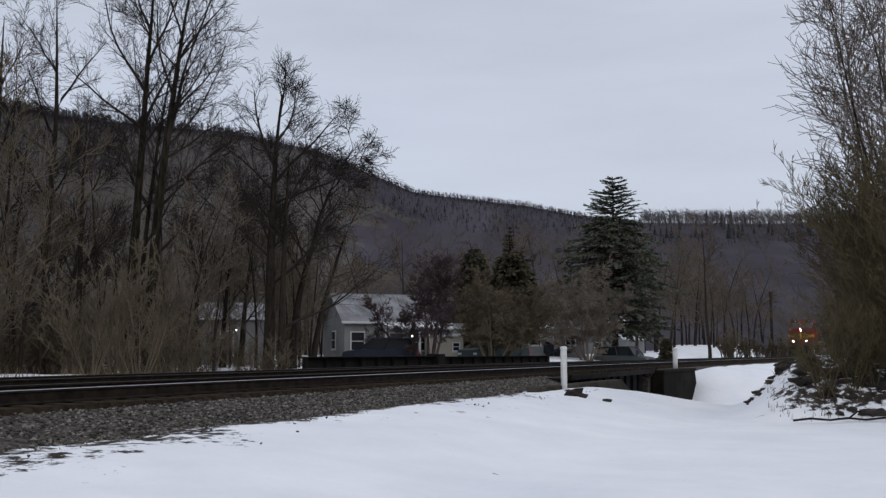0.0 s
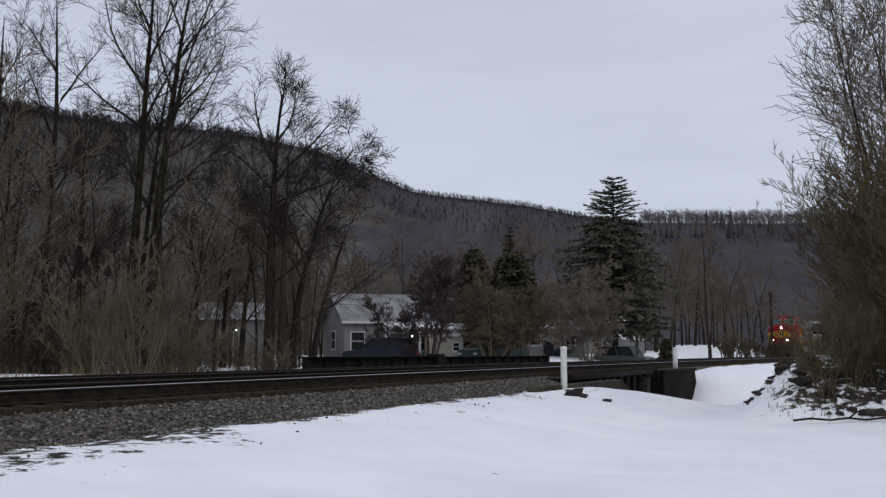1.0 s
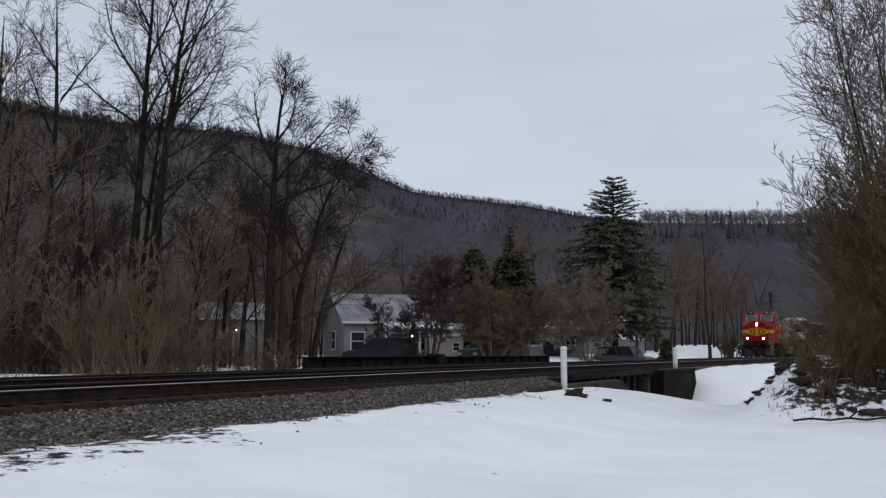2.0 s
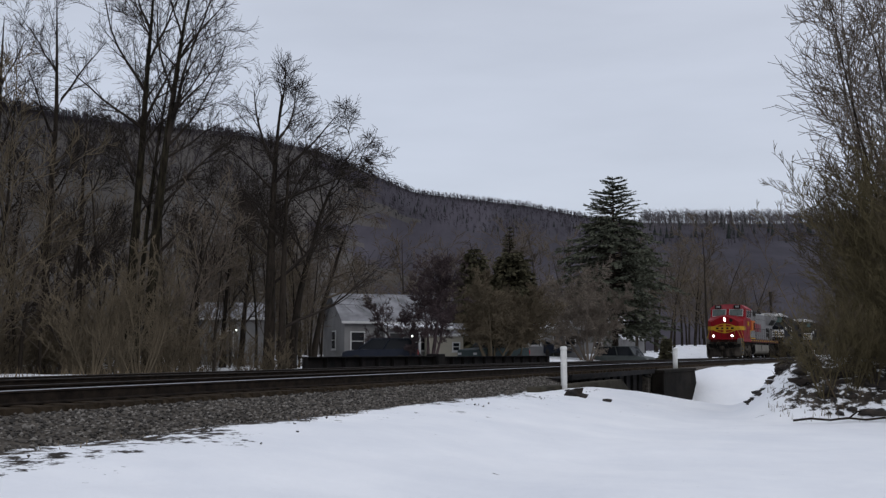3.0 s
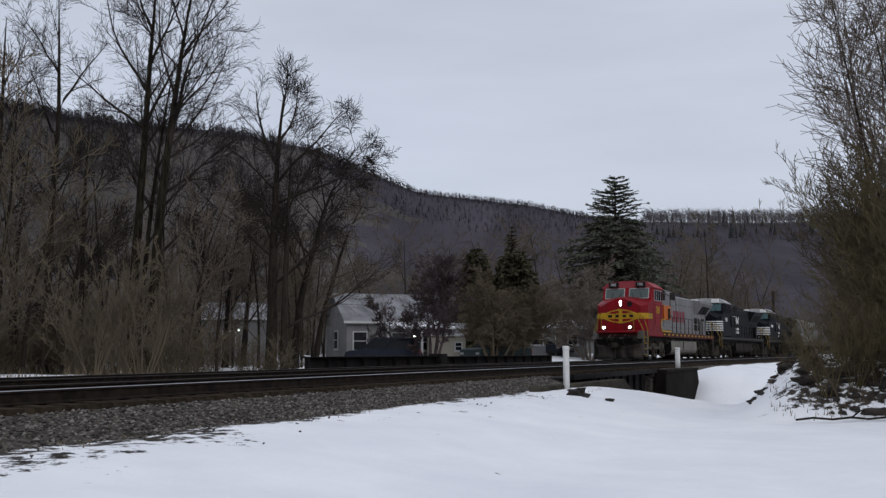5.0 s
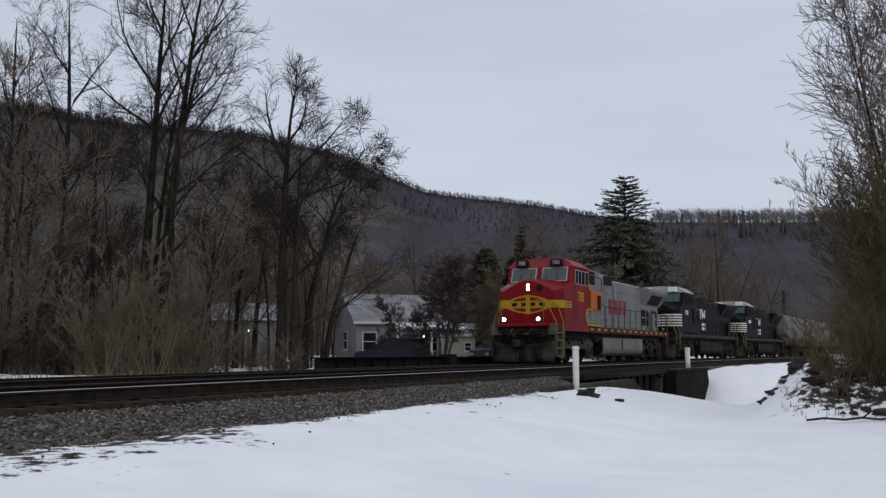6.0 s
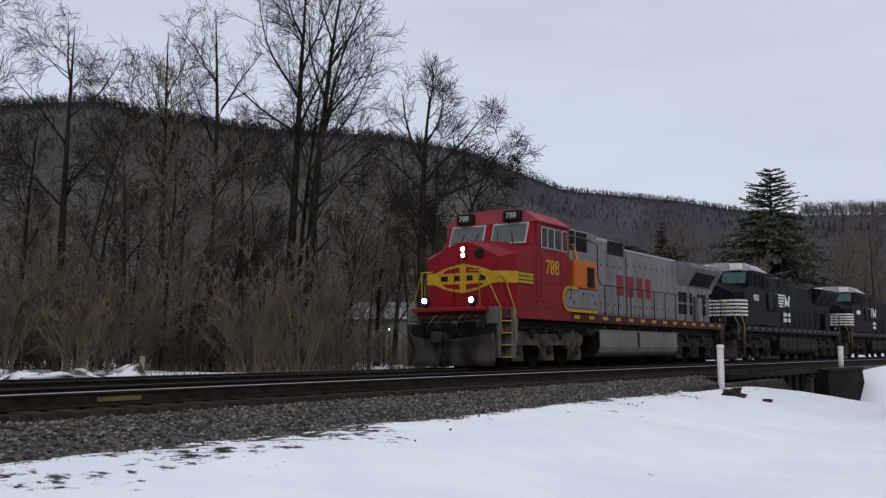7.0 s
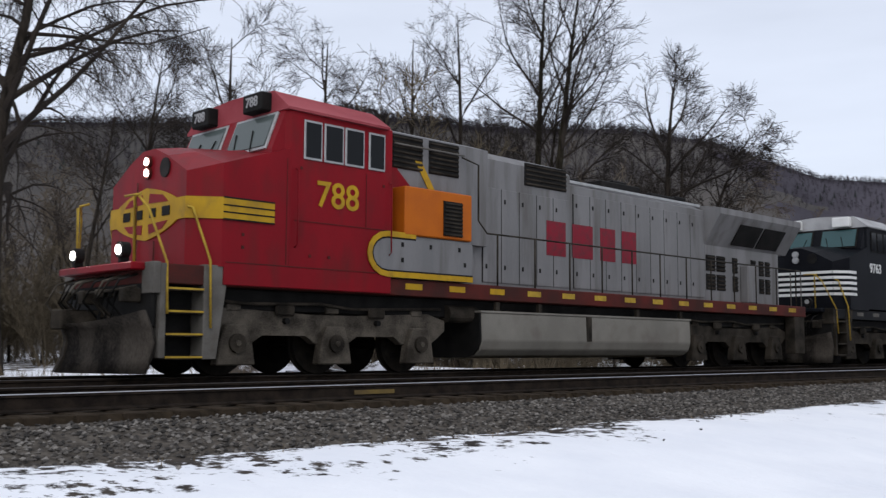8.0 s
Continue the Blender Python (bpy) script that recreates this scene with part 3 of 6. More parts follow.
BLACK = material("grimy_black_paint", (0.005, 0.0052, 0.006), (0.011, 0.0115, 0.013), 1.0, 0.5, bump=0.05, dirt=(0.024, 0.022, 0.020), dirt_amount=0.35, spec=0.07)
DARK = material("dark_metal_and_shade", (0.005, 0.0048, 0.0045), (0.013, 0.012, 0.011), 3.0, 0.7, bump=0.2, spec=0.15)
GRIME = material("road_grime", (0.013, 0.011, 0.0085), (0.048, 0.040, 0.031), 2.5, 0.9, bump=0.4, spec=0.15)
TRUCK = material("dusty_cast_steel", (0.030, 0.0255, 0.020), (0.112, 0.097, 0.078), 2.5, 0.85, 0.1, bump=0.4, spec=0.15)
TANK = material("grey_fuel_tank", (0.215, 0.203, 0.175), (0.16, 0.15, 0.13), 1.0, 0.7, bump=0.1, dirt=(0.12, 0.10, 0.085), dirt_amount=0.5, spec=0.15)
SILL = material("dirty_red_sill", (0.095, 0.016, 0.012), (0.045, 0.015, 0.012), 1.5, 0.7, bump=0.1, spec=0.15)
WHITE = material("white_paint", (0.78, 0.78, 0.76), (0.66, 0.66, 0.64), 2.0, 0.6, bump=0.05, spec=0.15)
LOGO_RED = material("crimson_lettering", (0.22, 0.010, 0.024), (0.14, 0.022, 0.030), 6.0, 0.5, bump=0.0, spec=0.15)
FRAME = material("aluminium_frame", (0.42, 0.42, 0.42), (0.33, 0.33, 0.33), 5.0, 0.5, 0.3, bump=0.0, spec=0.15)
PANE = glass("cab_window_glass", (0.006, 0.007, 0.008), 0.15)
PANE_GREEN = glass("tinted_windshield", (0.085, 0.105, 0.10), 0.2)
PANE_TEAL = glass("teal_windshield", (0.035, 0.085, 0.088))
LAMP = material("lit_headlamp", (1, 0.95, 0.9), (1, 0.95, 0.9), 1.0, 0.3, bump=0.0, emit=(1.0, 0.90, 0.86, 55.0))
WHEEL = material("wheel_steel", (0.007, 0.006, 0.005), (0.018, 0.015, 0.012), 5.0, 0.8, 0.0, bump=0.2, spec=0.15)
STEP = material("grey_step_plate", (0.15, 0.142, 0.128), (0.095, 0.088, 0.078), 2.0, 0.8, bump=0.2, dirt=(0.09, 0.075, 0.06), dirt_amount=0.6, spec=0.15)
NOSE_BLACK = material("dark_slate_paint", (0.0045, 0.005, 0.007), (0.009, 0.010, 0.0125), 1.0, 0.5, bump=0.05, spec=0.07)


def mirrored(pts):
    """An outline across the car from its half: points (y, z) from the bottom up."""
    return [(-y, z) for y, z in pts] + [(y, z) for y, z in pts[::-1]]


def ring(x, half):
    return [(x, y, z) for y, z in mirrored(half)]


def wheelset(parent, x, r=0.53):
    ws = part("wheelset", disc(0, 0, 0, 0.09, -1.1, 1.1, 10), WHEEL, parent)
    ws.matrix_basis = pose(x, 0, r)
    for y in (-0.72, 0.72):
        bm = disc(0, y, 0, r - 0.012, -0.06, 0.06, 28)
        disc(0, y - math.copysign(0.055, y), 0, r + 0.02, -0.015, 0.015, 28, bm)
        disc(0, y, 0, 0.15, -0.09, 0.09, 14, bm)
        w = part("wheel", bm, WHEEL, ws)
        for k in range(5):
            a = 6.2832 * k / 5
            part("web_hole", disc(0.3 * math.cos(a), y + math.copysign(0.062, y), 0.3 * math.sin(a), 0.07, -0.004, 0.004, 10), DARK, w)
    return ws


def loco_truck(parent, axles, cast):
    a, b, c = axles
    wheels = [wheelset(parent, x) for x in axles]
    for sgn in (-1, 1):
        y0, y1 = sorted((sgn * 0.98, sgn * 1.18))
        pts = [(a - 0.75, 0.78)]
        for x in axles:
            pts += [(x - 0.55, 0.68), (x - 0.36, 0.52), (x + 0.36, 0.52), (x + 0.55, 0.68)]
        pts += [(c + 0.75, 0.78), (c + 0.75, 0.98), (c + 0.3, 1.10), (b + 0.5, 1.02), (b - 0.5, 1.02), (a - 0.3, 1.10), (a - 0.75, 0.98)]
        fr = part("truck_frame", prism(pts, y0, y1, 0.02), cast, parent, "dusty cast steel truck side frame")
        for x in axles:
            yb = sorted((sgn * 1.10, sgn * 1.30))
            part("axle_box", prism([(x - 0.36, 0.18), (x + 0.36, 0.18), (x + 0.30, 0.55), (x + 0.19, 0.83), (x - 0.19, 0.83), (x - 0.30, 0.55)], yb[0], yb[1], 0.02), cast, fr)
            part("axle_cap", disc(x, sgn * 1.32, 0.53, 0.15, -0.035, 0.035, 18), GRIME, fr)
        for x in ((a + b) / 2, (b + c) / 2):
            part("damper", disc(x, sgn * 1.22, 0.90, 0.05, -0.05, 0.05, 10), DARK, fr)
            yb = sorted((sgn * 1.19, sgn * 1.27))
            part("brake_cylinder", box(x - 0.22, x + 0.16, yb[0], yb[1], 0.98, 1.16, 0.03), GRIME, fr)
        rod("brake_pipe", [(a - 0.7, sgn * 1.2, 1.22), (a + 0.2, sgn * 1.24, 1.16), (b - 0.3, sgn * 1.24, 1.2), (b + 0.4, sgn * 1.22, 1.13), (c + 0.6, sgn * 1.2, 1.2)], 0.03, GRIME, fr)
        for x in axles:
            part("spring_seat", box(x - 0.14, x + 0.14, *sorted((sgn * 1.0, sgn * 1.2)), 1.04, 1.16, 0.02), cast, fr)
            part("journal_bolt", disc(x, sgn * 1.36, 0.53, 0.05, -0.012, 0.012, 8), cast, fr)
    part("bolster", box(a - 0.5, c + 0.5, -0.9, 0.9, 0.75, 1.05, 0.03), DARK, parent)
    return wheels


def door_panels(parent, x0, x1, n, z0, z1, mat, rng):
    """A row of hood doors, each a thin raised panel with its latch, on both sides."""
    w = (x1 - x0) / n
    for sgn in (-1, 1):
        for i in range(n):
            ys = sorted((sgn * 1.0, sgn * 1.022))
            d = part("hood_door", box(x0 + i * w + 0.012, x0 + (i + 1) * w - 0.012, ys[0], ys[1], z0, z1, 0.006), mat, parent)
            if sgn < 0:
                part("door_seam", box(x0 + i * w - 0.012, x0 + i * w + 0.012, -1.012, -1.001, z0, z1), DARK, d)
                for zz in (z0 + 0.28, z1 - 0.30):
                    part("latch", box(x0 + i * w + 0.08, x0 + i * w + 0.12, -1.035, -1.022, zz, zz + 0.09), DARK, d)


def louvre(parent, x0, x1, z0, z1, y, sgn=-1, name="louvre", slats=7):
    ys = sorted((y * sgn, (y + 0.02) * sgn))
    g = part(name, box(x0, x1, ys[0], ys[1], z0, z1, 0.004), DARK, parent, "dark intake grille")
    for i in range(slats):
        z = z0 + (z1 - z0) * (i + 0.5) / slats
        ys = sorted(((y + 0.02) * sgn, (y + 0.05) * sgn))
        part("slat", prism([(ys[0], z - 0.02), (ys[1], z - 0.035), (ys[1], z - 0.02), (ys[0], z + 0.01)], x0 + 0.02, x1 - 0.02, axis="x"), GRIME, g)
    return g


def locomotive(label, scheme):
    """A six-axle wide-nosed road locomotive. Its x runs back from the lamps at its front, y away from the camera, z up from the rails."""
    hero = scheme == "red"
    body, hood = (RED, SILVER) if hero else (NOSE_BLACK, BLACK)
    lo = thing("locomotive", label, "locomotive", "locomotives of the train")
    rng = random.Random(2)
    # underframe
    sill = part("sill", box(0.15, 20.7, -1.5, 1.5, 1.40, 1.70, 0.015), SILL if hero else BLACK, lo)
    for i in range(17):
        x = 1.75 + i * 1.12
        if x < 20.3:
            part("reflector", box(x, x + 0.42, -1.506, -1.501, 1.52, 1.63), (YELLOW if i < 6 else DULL_YELLOW) if hero else STEP, sill)
    part("underframe", box(0.6, 20.3, -1.15, 1.15, 1.05, 1.40, 0.02), DARK, lo)
    # nose: chamfered front, roof ridge falling to both sides
    half0 = [(1.22, 1.70), (1.22, 3.18), (0.62, 3.50), (0.20, 3.66)]
    half1 = [(1.55, 1.70), (1.55, 3.32), (0.72, 3.60), (0.20, 3.74)]
    half2 = [(1.55, 1.70), (1.55, 3.72), (0.72, 3.82), (0.20, 3.86)]
    nose = part("nose", loft([ring(0.80, half0), ring(1.25, half1), ring(2.50, half2)]), body, lo, "short wide nose")
    # cab with its shouldered roof and slanted windshield
    cab = part("cab", loft([ring(2.16, [(1.5, 3.3), (1.5, 3.68), (1.2, 3.70), (0.2, 3.72)]), ring(2.42, [(1.5, 3.3), (1.5, 4.33), (1.2, 4.42), (0.2, 4.44)]),
                            ring(2.52, [(1.54, 1.75), (1.55, 4.36), (1.15, 4.68), (0.2, 4.74)]), ring(4.72, [(1.54, 1.75), (1.55, 4.36), (1.15, 4.66), (0.2, 4.70)])]), body, lo, "wide cab with side windows")
    part("roof_panel", loft([ring(2.40, [(1.60, 4.37), (1.61, 4.41), (1.18, 4.74), (0.2, 4.80)]), ring(4.55, [(1.68, 4.33), (1.69, 4.37), (1.18, 4.70), (0.2, 4.75)])]), RED_ROOF if hero else PALE_ROOF, cab, "faded roof with side overhang")
    for y in (-1, 1):
        ys = sorted((y * 0.55, y * 1.12))
        nb = part("number_board", prism([(2.20, 4.40), (2.6, 4.40), (2.6, 4.72), (2.20, 4.72)], ys[0], ys[1], 0.02), DARK if hero else WHITE, cab)
        if hero:
            lettering("numeral", "788", 0.24, FRAME, nb, pose(2.192, y * 0.835, 4.56, 90, 0, -90))
        ys = sorted((y * 0.13, y * 1.36))
        rim = part("windshield_frame", prism([(2.125, 3.70), (2.165, 3.69), (2.41, 4.34), (2.37, 4.36)], ys[0], ys[1], 0.008), FRAME if hero else DARK, cab)
        ys = sorted((y * 0.18, y * 1.31))
        part("windshield", prism([(2.125, 3.76), (2.160, 3.745), (2.380, 4.295), (2.338, 4.31)], ys[0], ys[1]), PANE_GREEN if hero else PANE_TEAL, rim)
        for k in (0.45, 0.95):
            rod("wiper", [(2.10, y * k, 3.70), (2.235, y * (k - 0.12), 4.08)], 0.012, DARK, rim)
    for sgn in (-1, 1):
        for x0, x1 in ((2.76, 3.14), (3.18, 3.60), (3.63, 4.06), (4.16, 4.54)):
            ys = sorted((sgn * 1.55, sgn * 1.575))
            w = part("side_window_frame", box(x0, x1, ys[0], ys[1], 3.58, 4.25, 0.01), FRAME if hero else DARK, cab)
            ys = sorted((sgn * 1.57, sgn * 1.582))
            part("pane", box(x0 + 0.035, x1 - 0.035, ys[0], ys[1], 3.62, 4.21), PANE, w)
    # front face: lamps, door panel and emblem
    for z in (3.28, 3.46):
        hl = part("headlamp_housing", disc(0, 0, 0, 0.105, -0.05, 0.05, 18), SILL if hero else FRAME, lo)
        hl.matrix_basis = pose(0.80, -0.02, z, 0, 0, 90)
        la = part("headlamp", disc(0, 0, 0, 0.058, 0.05, 0.062, 18), LAMP if hero else FRAME, hl, "lit round headlamp" if hero else "")
    br = part("radio_vent", disc(0, 0, 0, 0.16, -0.03, 0.02, 18), DARK, lo)
    br.matrix_basis = pose(0.80, -0.56, 3.31, 0, 0, 90)
    if hero:
        # yellow emblem: an oval across the front with a tapering band round both sides
        n = 36
        pts = []
        for i in range(n):
            a = 6.2832 * i / n
            pts.append((1.16 * math.cos(a), 2.60 + 0.43 * math.sin(a) * (1 - 0.30 * abs(math.cos(a)))))
        em = part("emblem", prism(pts, 0.776, 0.799, axis="x"), YELLOW, nose, "yellow oval emblem with dark bars")
        for sgn in (-1, 1):
            for k in (-1, 1):
                q = [(0.10 * sgn, 2.60 + k * 0.17), (0.72 * sgn, 2.60 + k * 0.15), (0.55 * sgn, 2.60 + k * 0.27), (0.12 * sgn, 2.60 + k * 0.33)]
                part("emblem_panel", prism(q, 0.768, 0.7755, axis="x"), RED, em)
            part("band_front", loft([[(0.797, sgn * 1.0, 2.44), (0.797, sgn * 1.0, 2.78), (0.775, sgn * 1.0, 2.78), (0.775, sgn * 1.0, 2.44)],
                                     [(0.797, sgn * 1.225, 2.44), (0.797, sgn * 1.225, 2.78), (0.775, sgn * 1.24, 2.78), (0.775, sgn * 1.24, 2.44)],
                                     [(1.245, sgn * 1.553, 2.44), (1.245, sgn * 1.553, 2.78), (1.245, sgn * 1.575, 2.78), (1.245, sgn * 1.575, 2.44)],
                                     [(2.20, sgn * 1.553, 2.44), (2.20, sgn * 1.553, 2.78), (2.20, sgn * 1.572, 2.78), (2.20, sgn * 1.572, 2.44)]]), YELLOW, nose)
            for z in (2.44, 2.55, 2.66, 2.78):
                ys = sorted((sgn * 1.573, sgn * 1.579))
                part("band_line", box(1.25, 2.20, ys[0], ys[1], z - 0.012, z + 0.012), DARK, nose)
        # plain dark marks across the oval
        for y, w in ((-0.66, 0.24), (-0.24, 0.2), (0.2, 0.2), (0.64, 0.24)):
            part("emblem_mark", box(0.764, 0.775, y - w / 2, y + w / 2, 2.53, 2.68), DARK, em)
        rod("nose_door_edge", [(0.772, 0.30, 1.75), (0.772, 0.30, 3.15)], 0.012, SILL, nose)
        rod("nose_door_edge", [(0.772, -0.30, 1.75), (0.772, -0.30, 2.15)], 0.012, SILL, nose)
        for x0, x1, z0, z1 in ((2.60, 4.70, 2.535, 2.548), (1.32, 4.70, 1.768, 1.782), (4.12, 4.13, 2.56, 3.5), (2.44, 2.452, 1.8, 3.55)):
            part("panel_seam", box(x0, x1, -1.556, -1.5505, z0, z1), SILL, cab)
        for x, z in ((1.6, 2.2), (1.6, 2.0), (2.9, 1.95), (3.3, 1.95), (4.5, 3.3), (2.7, 3.4)):
            part("bolt_plate", box(x, x + 0.05, -1.559, -1.5505, z, z + 0.05), SILL, cab)
        for x in (2.62, 4.66):
            rod("grab_iron", [(x, -1.55, 2.1), (x, -1.62, 2.14), (x, -1.62, 3.36), (x, -1.55, 3.40)], 0.013, RED, cab)
        lettering("numeral", "788", 0.62, YELLOW, cab, pose(3.50, -1.556, 3.01, 90, 0, 0), "yellow painted road number")
    else:
        for i in range(5):
            z = 2.14 + i * 0.17
            st = part("nose_stripe", box(0.770, 0.799, -1.215, 1.215, z, z + 0.085), WHITE, nose, "white stripe")
            for sgn in (-1, 1):
                part("nose_stripe", loft([[(0.797, sgn * 1.225, z), (0.797, sgn * 1.225, z + 0.085), (0.775, sgn * 1.24, z + 0.085), (0.775, sgn * 1.24, z)],
                                          [(1.245, sgn * 1.553, z), (1.245, sgn * 1.553, z + 0.085), (1.245, sgn * 1.575, z + 0.085), (1.245, sgn * 1.575, z)],
                                          [(1.65, sgn * 1.553, z), (1.65, sgn * 1.553, z + 0.085), (1.65, sgn * 1.572, z + 0.085), (1.65, sgn * 1.572, z)]]), WHITE, nose)
        if scheme == "black_first":
            lettering("numeral", "9763", 0.42, WHITE, cab, pose(3.05, -1.556, 3.05, 90, 0, 0), "white painted road number")
        else:
            part("number_bar", box(2.6, 3.6, -1.562, -1.555, 2.92, 3.18), WHITE, cab)
    # equipment cab behind, with the boxed lower side
    low = part("equipment_case", box(4.73, 6.80, -1.53, 1.53, 1.72, 2.50, 0.02), hood, lo)
    part("upper_case", loft([ring(4.73, [(1.2, 2.5), (1.2, 4.45), (0.8, 4.58), (0.2, 4.62)]), ring(7.6, [(1.2, 2.5), (1.2, 4.45), (0.8, 4.58), (0.2, 4.62)])]), hood, lo)
    part("box_cabinet", box(5.02, 6.76, -1.58, 1.58, 2.504, 3.40, 0.02), ORANGE if hero else hood, lo, "orange side cabinet" if hero else "")
    louvre(lo, 5.98, 6.48, 2.56, 3.22, 1.58, -1, "cabinet_grille", 9)
    for x0, x1 in ((5.0, 5.78), (5.95, 6.75)):
        louvre(lo, x0, x1, 3.78, 4.42, 1.2, -1)
    if hero:
        red_flank = part("red_flank", prism([(4.70, 2.52), (5.02, 2.52), (5.02, 3.41), (5.55, 3.41), (5.15, 3.75), (5.0, 4.45), (4.70, 4.45)], -1.215, 1.215), RED, lo)
        low_red = part("lower_flank", box(1.30, 4.72, -1.552, 1.552, 1.42, 1.76, 0.01), RED, lo)
        # yellow pill outline round the grey lower panel
        pts_out, pts_in = [], []
        for i in range(9):
            a = radians(90 + 22.5 * i)
            pts_out.append((4.62 + 0.46 * math.cos(a), 2.13 + 0.41 * math.sin(a)))
            pts_in.append((4.62 + 0.36 * math.cos(a), 2.13 + 0.31 * math.sin(a)))
        part("pill_panel", prism([(6.79, 2.44), *pts_in, (6.79, 1.82)], -1.562, -1.54), SILVER, low)
        for x, z in ((4.95, 2.28), (5.65, 2.28), (6.4, 2.28), (4.95, 2.0), (6.55, 2.0)):
            part("latch", box(x, x + 0.05, -1.578, -1.562, z, z + 0.08), DARK, low)
        bm = bmesh.new()
        outer, inner = [(5.3, 2.54), *pts_out, (6.79, 1.72)], [(5.3, 2.44), *pts_in, (6.79, 1.82)]
        for k in range(len(outer) - 1):
            prism([outer[k], outer[k + 1], inner[k + 1], inner[k]], -1.574, -1.552, 0, bm)
        part("pill_outline", bm, YELLOW, low, "yellow outline stripe")
        bm = bmesh.new()
        inner2 = [(5.3, 2.41), *[(4.62 + 0.33 * math.cos(radians(90 + 22.5 * i)), 2.13 + 0.28 * math.sin(radians(90 + 22.5 * i))) for i in range(9)], (6.79, 1.85)]
        for k in range(len(inner) - 1):
            prism([inner[k], inner[k + 1], inner2[k + 1], inner2[k]], -1.568, -1.552, 0, bm)
        part("pill_line", bm, DARK, low)
        part("roofline_stripe", prism([(5.55, 4.02), (5.72, 4.02), (6.12, 3.43), (5.95, 3.43)], -1.225, -1.215), YELLOW, lo)
    # engine hood in two heights, with doors
    part("hood", loft([ring(6.8, [(1.0, 1.71), (1.0, 4.36), (0.75, 4.54), (0.2, 4.58)]), ring(10.5, [(1.0, 1.71), (1.0, 4.32), (0.75, 4.50), (0.2, 4.54)])]), hood, lo)
    part("hood", loft([ring(10.5, [(1.0, 1.71), (1.0, 4.12), (0.72, 4.27), (0.2, 4.31)]), ring(16.1, [(1.0, 1.71), (1.0, 4.08), (0.72, 4.22), (0.2, 4.26)])]), hood, lo)
    door_panels(lo, 7.65, 10.45, 5, 1.80, 3.75, hood, rng)
    door_panels(lo, 10.6, 16.0, 9, 1.80, 3.92, hood, rng)
    louvre(lo, 8.95, 10.35, 3.93, 4.42, 1.0, -1, "hood_grille", 5)
    for x, w, h in ((10.9, 0.5, 0.10), (12.2, 1.6, 0.20), (14.3, 1.4, 0.12), (15.4, 0.5, 0.16)):
        part("roof_hatch", box(x, x + w, -0.6, 0.6, 4.29, 4.29 + h, 0.02), DARK, lo)
    part("exhaust_pipe", box(13.0, 13.6, -0.35, 0.35, 4.29, 4.62, 0.03), DARK, lo)
    part("roof_edge", box(10.5, 16.0, -0.96, -0.90, 4.17, 4.24, 0.01), FRAME if hero else GRIME, lo)
    # radiator section with its flared wings
    part("radiator_body", box(16.1, 20.1, -1.0, 1.0, 1.71, 3.60, 0.02), hood, lo)
    part("radiator_wing", loft([ring(16.1, [(1.0, 3.2), (1.5, 3.98), (1.5, 4.14), (0.2, 4.34)]), ring(20.55, [(1.0, 3.2), (1.5, 3.98), (1.5, 4.14), (0.2, 4.34)])]), hood, lo, "flared radiator housing")
    for x0, x1 in ((17.3, 18.5), (18.62, 19.8)):
        part("radiator_grille", loft([[(x0, -1.07, 3.28), (x1, -1.07, 3.28), (x1, -1.40, 3.80), (x0, -1.40, 3.80)], [(x0, -1.09, 3.265), (x1, -1.09, 3.265), (x1, -1.42, 3.785), (x0, -1.42, 3.785)]]), DARK, lo)
    for x0, x1 in ((16.15, 16.6), (16.68, 17.1), (17.5, 17.75), (18.5, 18.75), (18.95, 19.2), (19.3, 19.55)):
        for z0, z1 in ((2.02, 2.44), (2.52, 2.94)):
            louvre(lo, x0, x1, z0, z1, 1.0, -1, "access_grille", 4)
    part("air_tank_box", box(17.9, 18.4, -1.25, -1.0, 1.72, 2.75, 0.03), hood, lo)
    if hero:
        # plain crimson blocks of the owner's mark, painted flat on the doors
        for x, w in ((9.98, 0.66), (10.92, 0.74), (11.86, 0.58), (12.70, 0.58)):
            part("lettering_block", box(x - w / 2, x + w / 2, -1.028, -1.0225, 2.48, 3.24), LOGO_RED, lo, "crimson painted lettering block")
    else:
        for i in range(5):
            part("emblem_stripe", prism([(8.0 + i * 0.05, 3.52 - i * 0.15), (9.9 - i * 0.09, 3.52 - i * 0.15), (9.9 - i * 0.09, 3.44 - i * 0.15), (8.0 + i * 0.05, 3.44 - i * 0.15)], -1.036, -1.0225), WHITE, lo)
        part("emblem_shape", prism([(10.0, 3.55), (10.5, 3.1), (10.7, 3.5), (10.9, 3.5), (10.7, 2.85), (10.35, 3.05), (9.9, 2.85)], -1.036, -1.0225), WHITE, lo)
        for z in (2.35, 2.05):
            for x, w in ((9.6, 0.42), (10.1, 0.36), (10.55, 0.36)):
                part("lettering_bar", box(x, x + w, -1.036, -1.0225, z, z + 0.2), WHITE, lo)
    # fuel tank
    tk = part("fuel_tank", prism([(-1.46, 1.16), (-1.48, 0.62), (-1.42, 0.44), (-1.28, 0.32), (-1.05, 0.27), (1.05, 0.27), (1.28, 0.32), (1.42, 0.44), (1.48, 0.62), (1.46, 1.16)], 7.15, 14.6, 0.02, axis="x"), TANK if hero else GRIME, lo, "long grey fuel tank")
    # added dark sheet that paints shade onto the tank's front end
    part("tank_end", prism([(-1.45, 1.15), (-1.47, 0.62), (-1.40, 0.45), (-1.26, 0.33), (-1.05, 0.28), (1.05, 0.28), (1.26, 0.33), (1.40, 0.45), (1.47, 0.62), (1.45, 1.15)], 7.10, 7.147, axis="x"), DARK, tk)
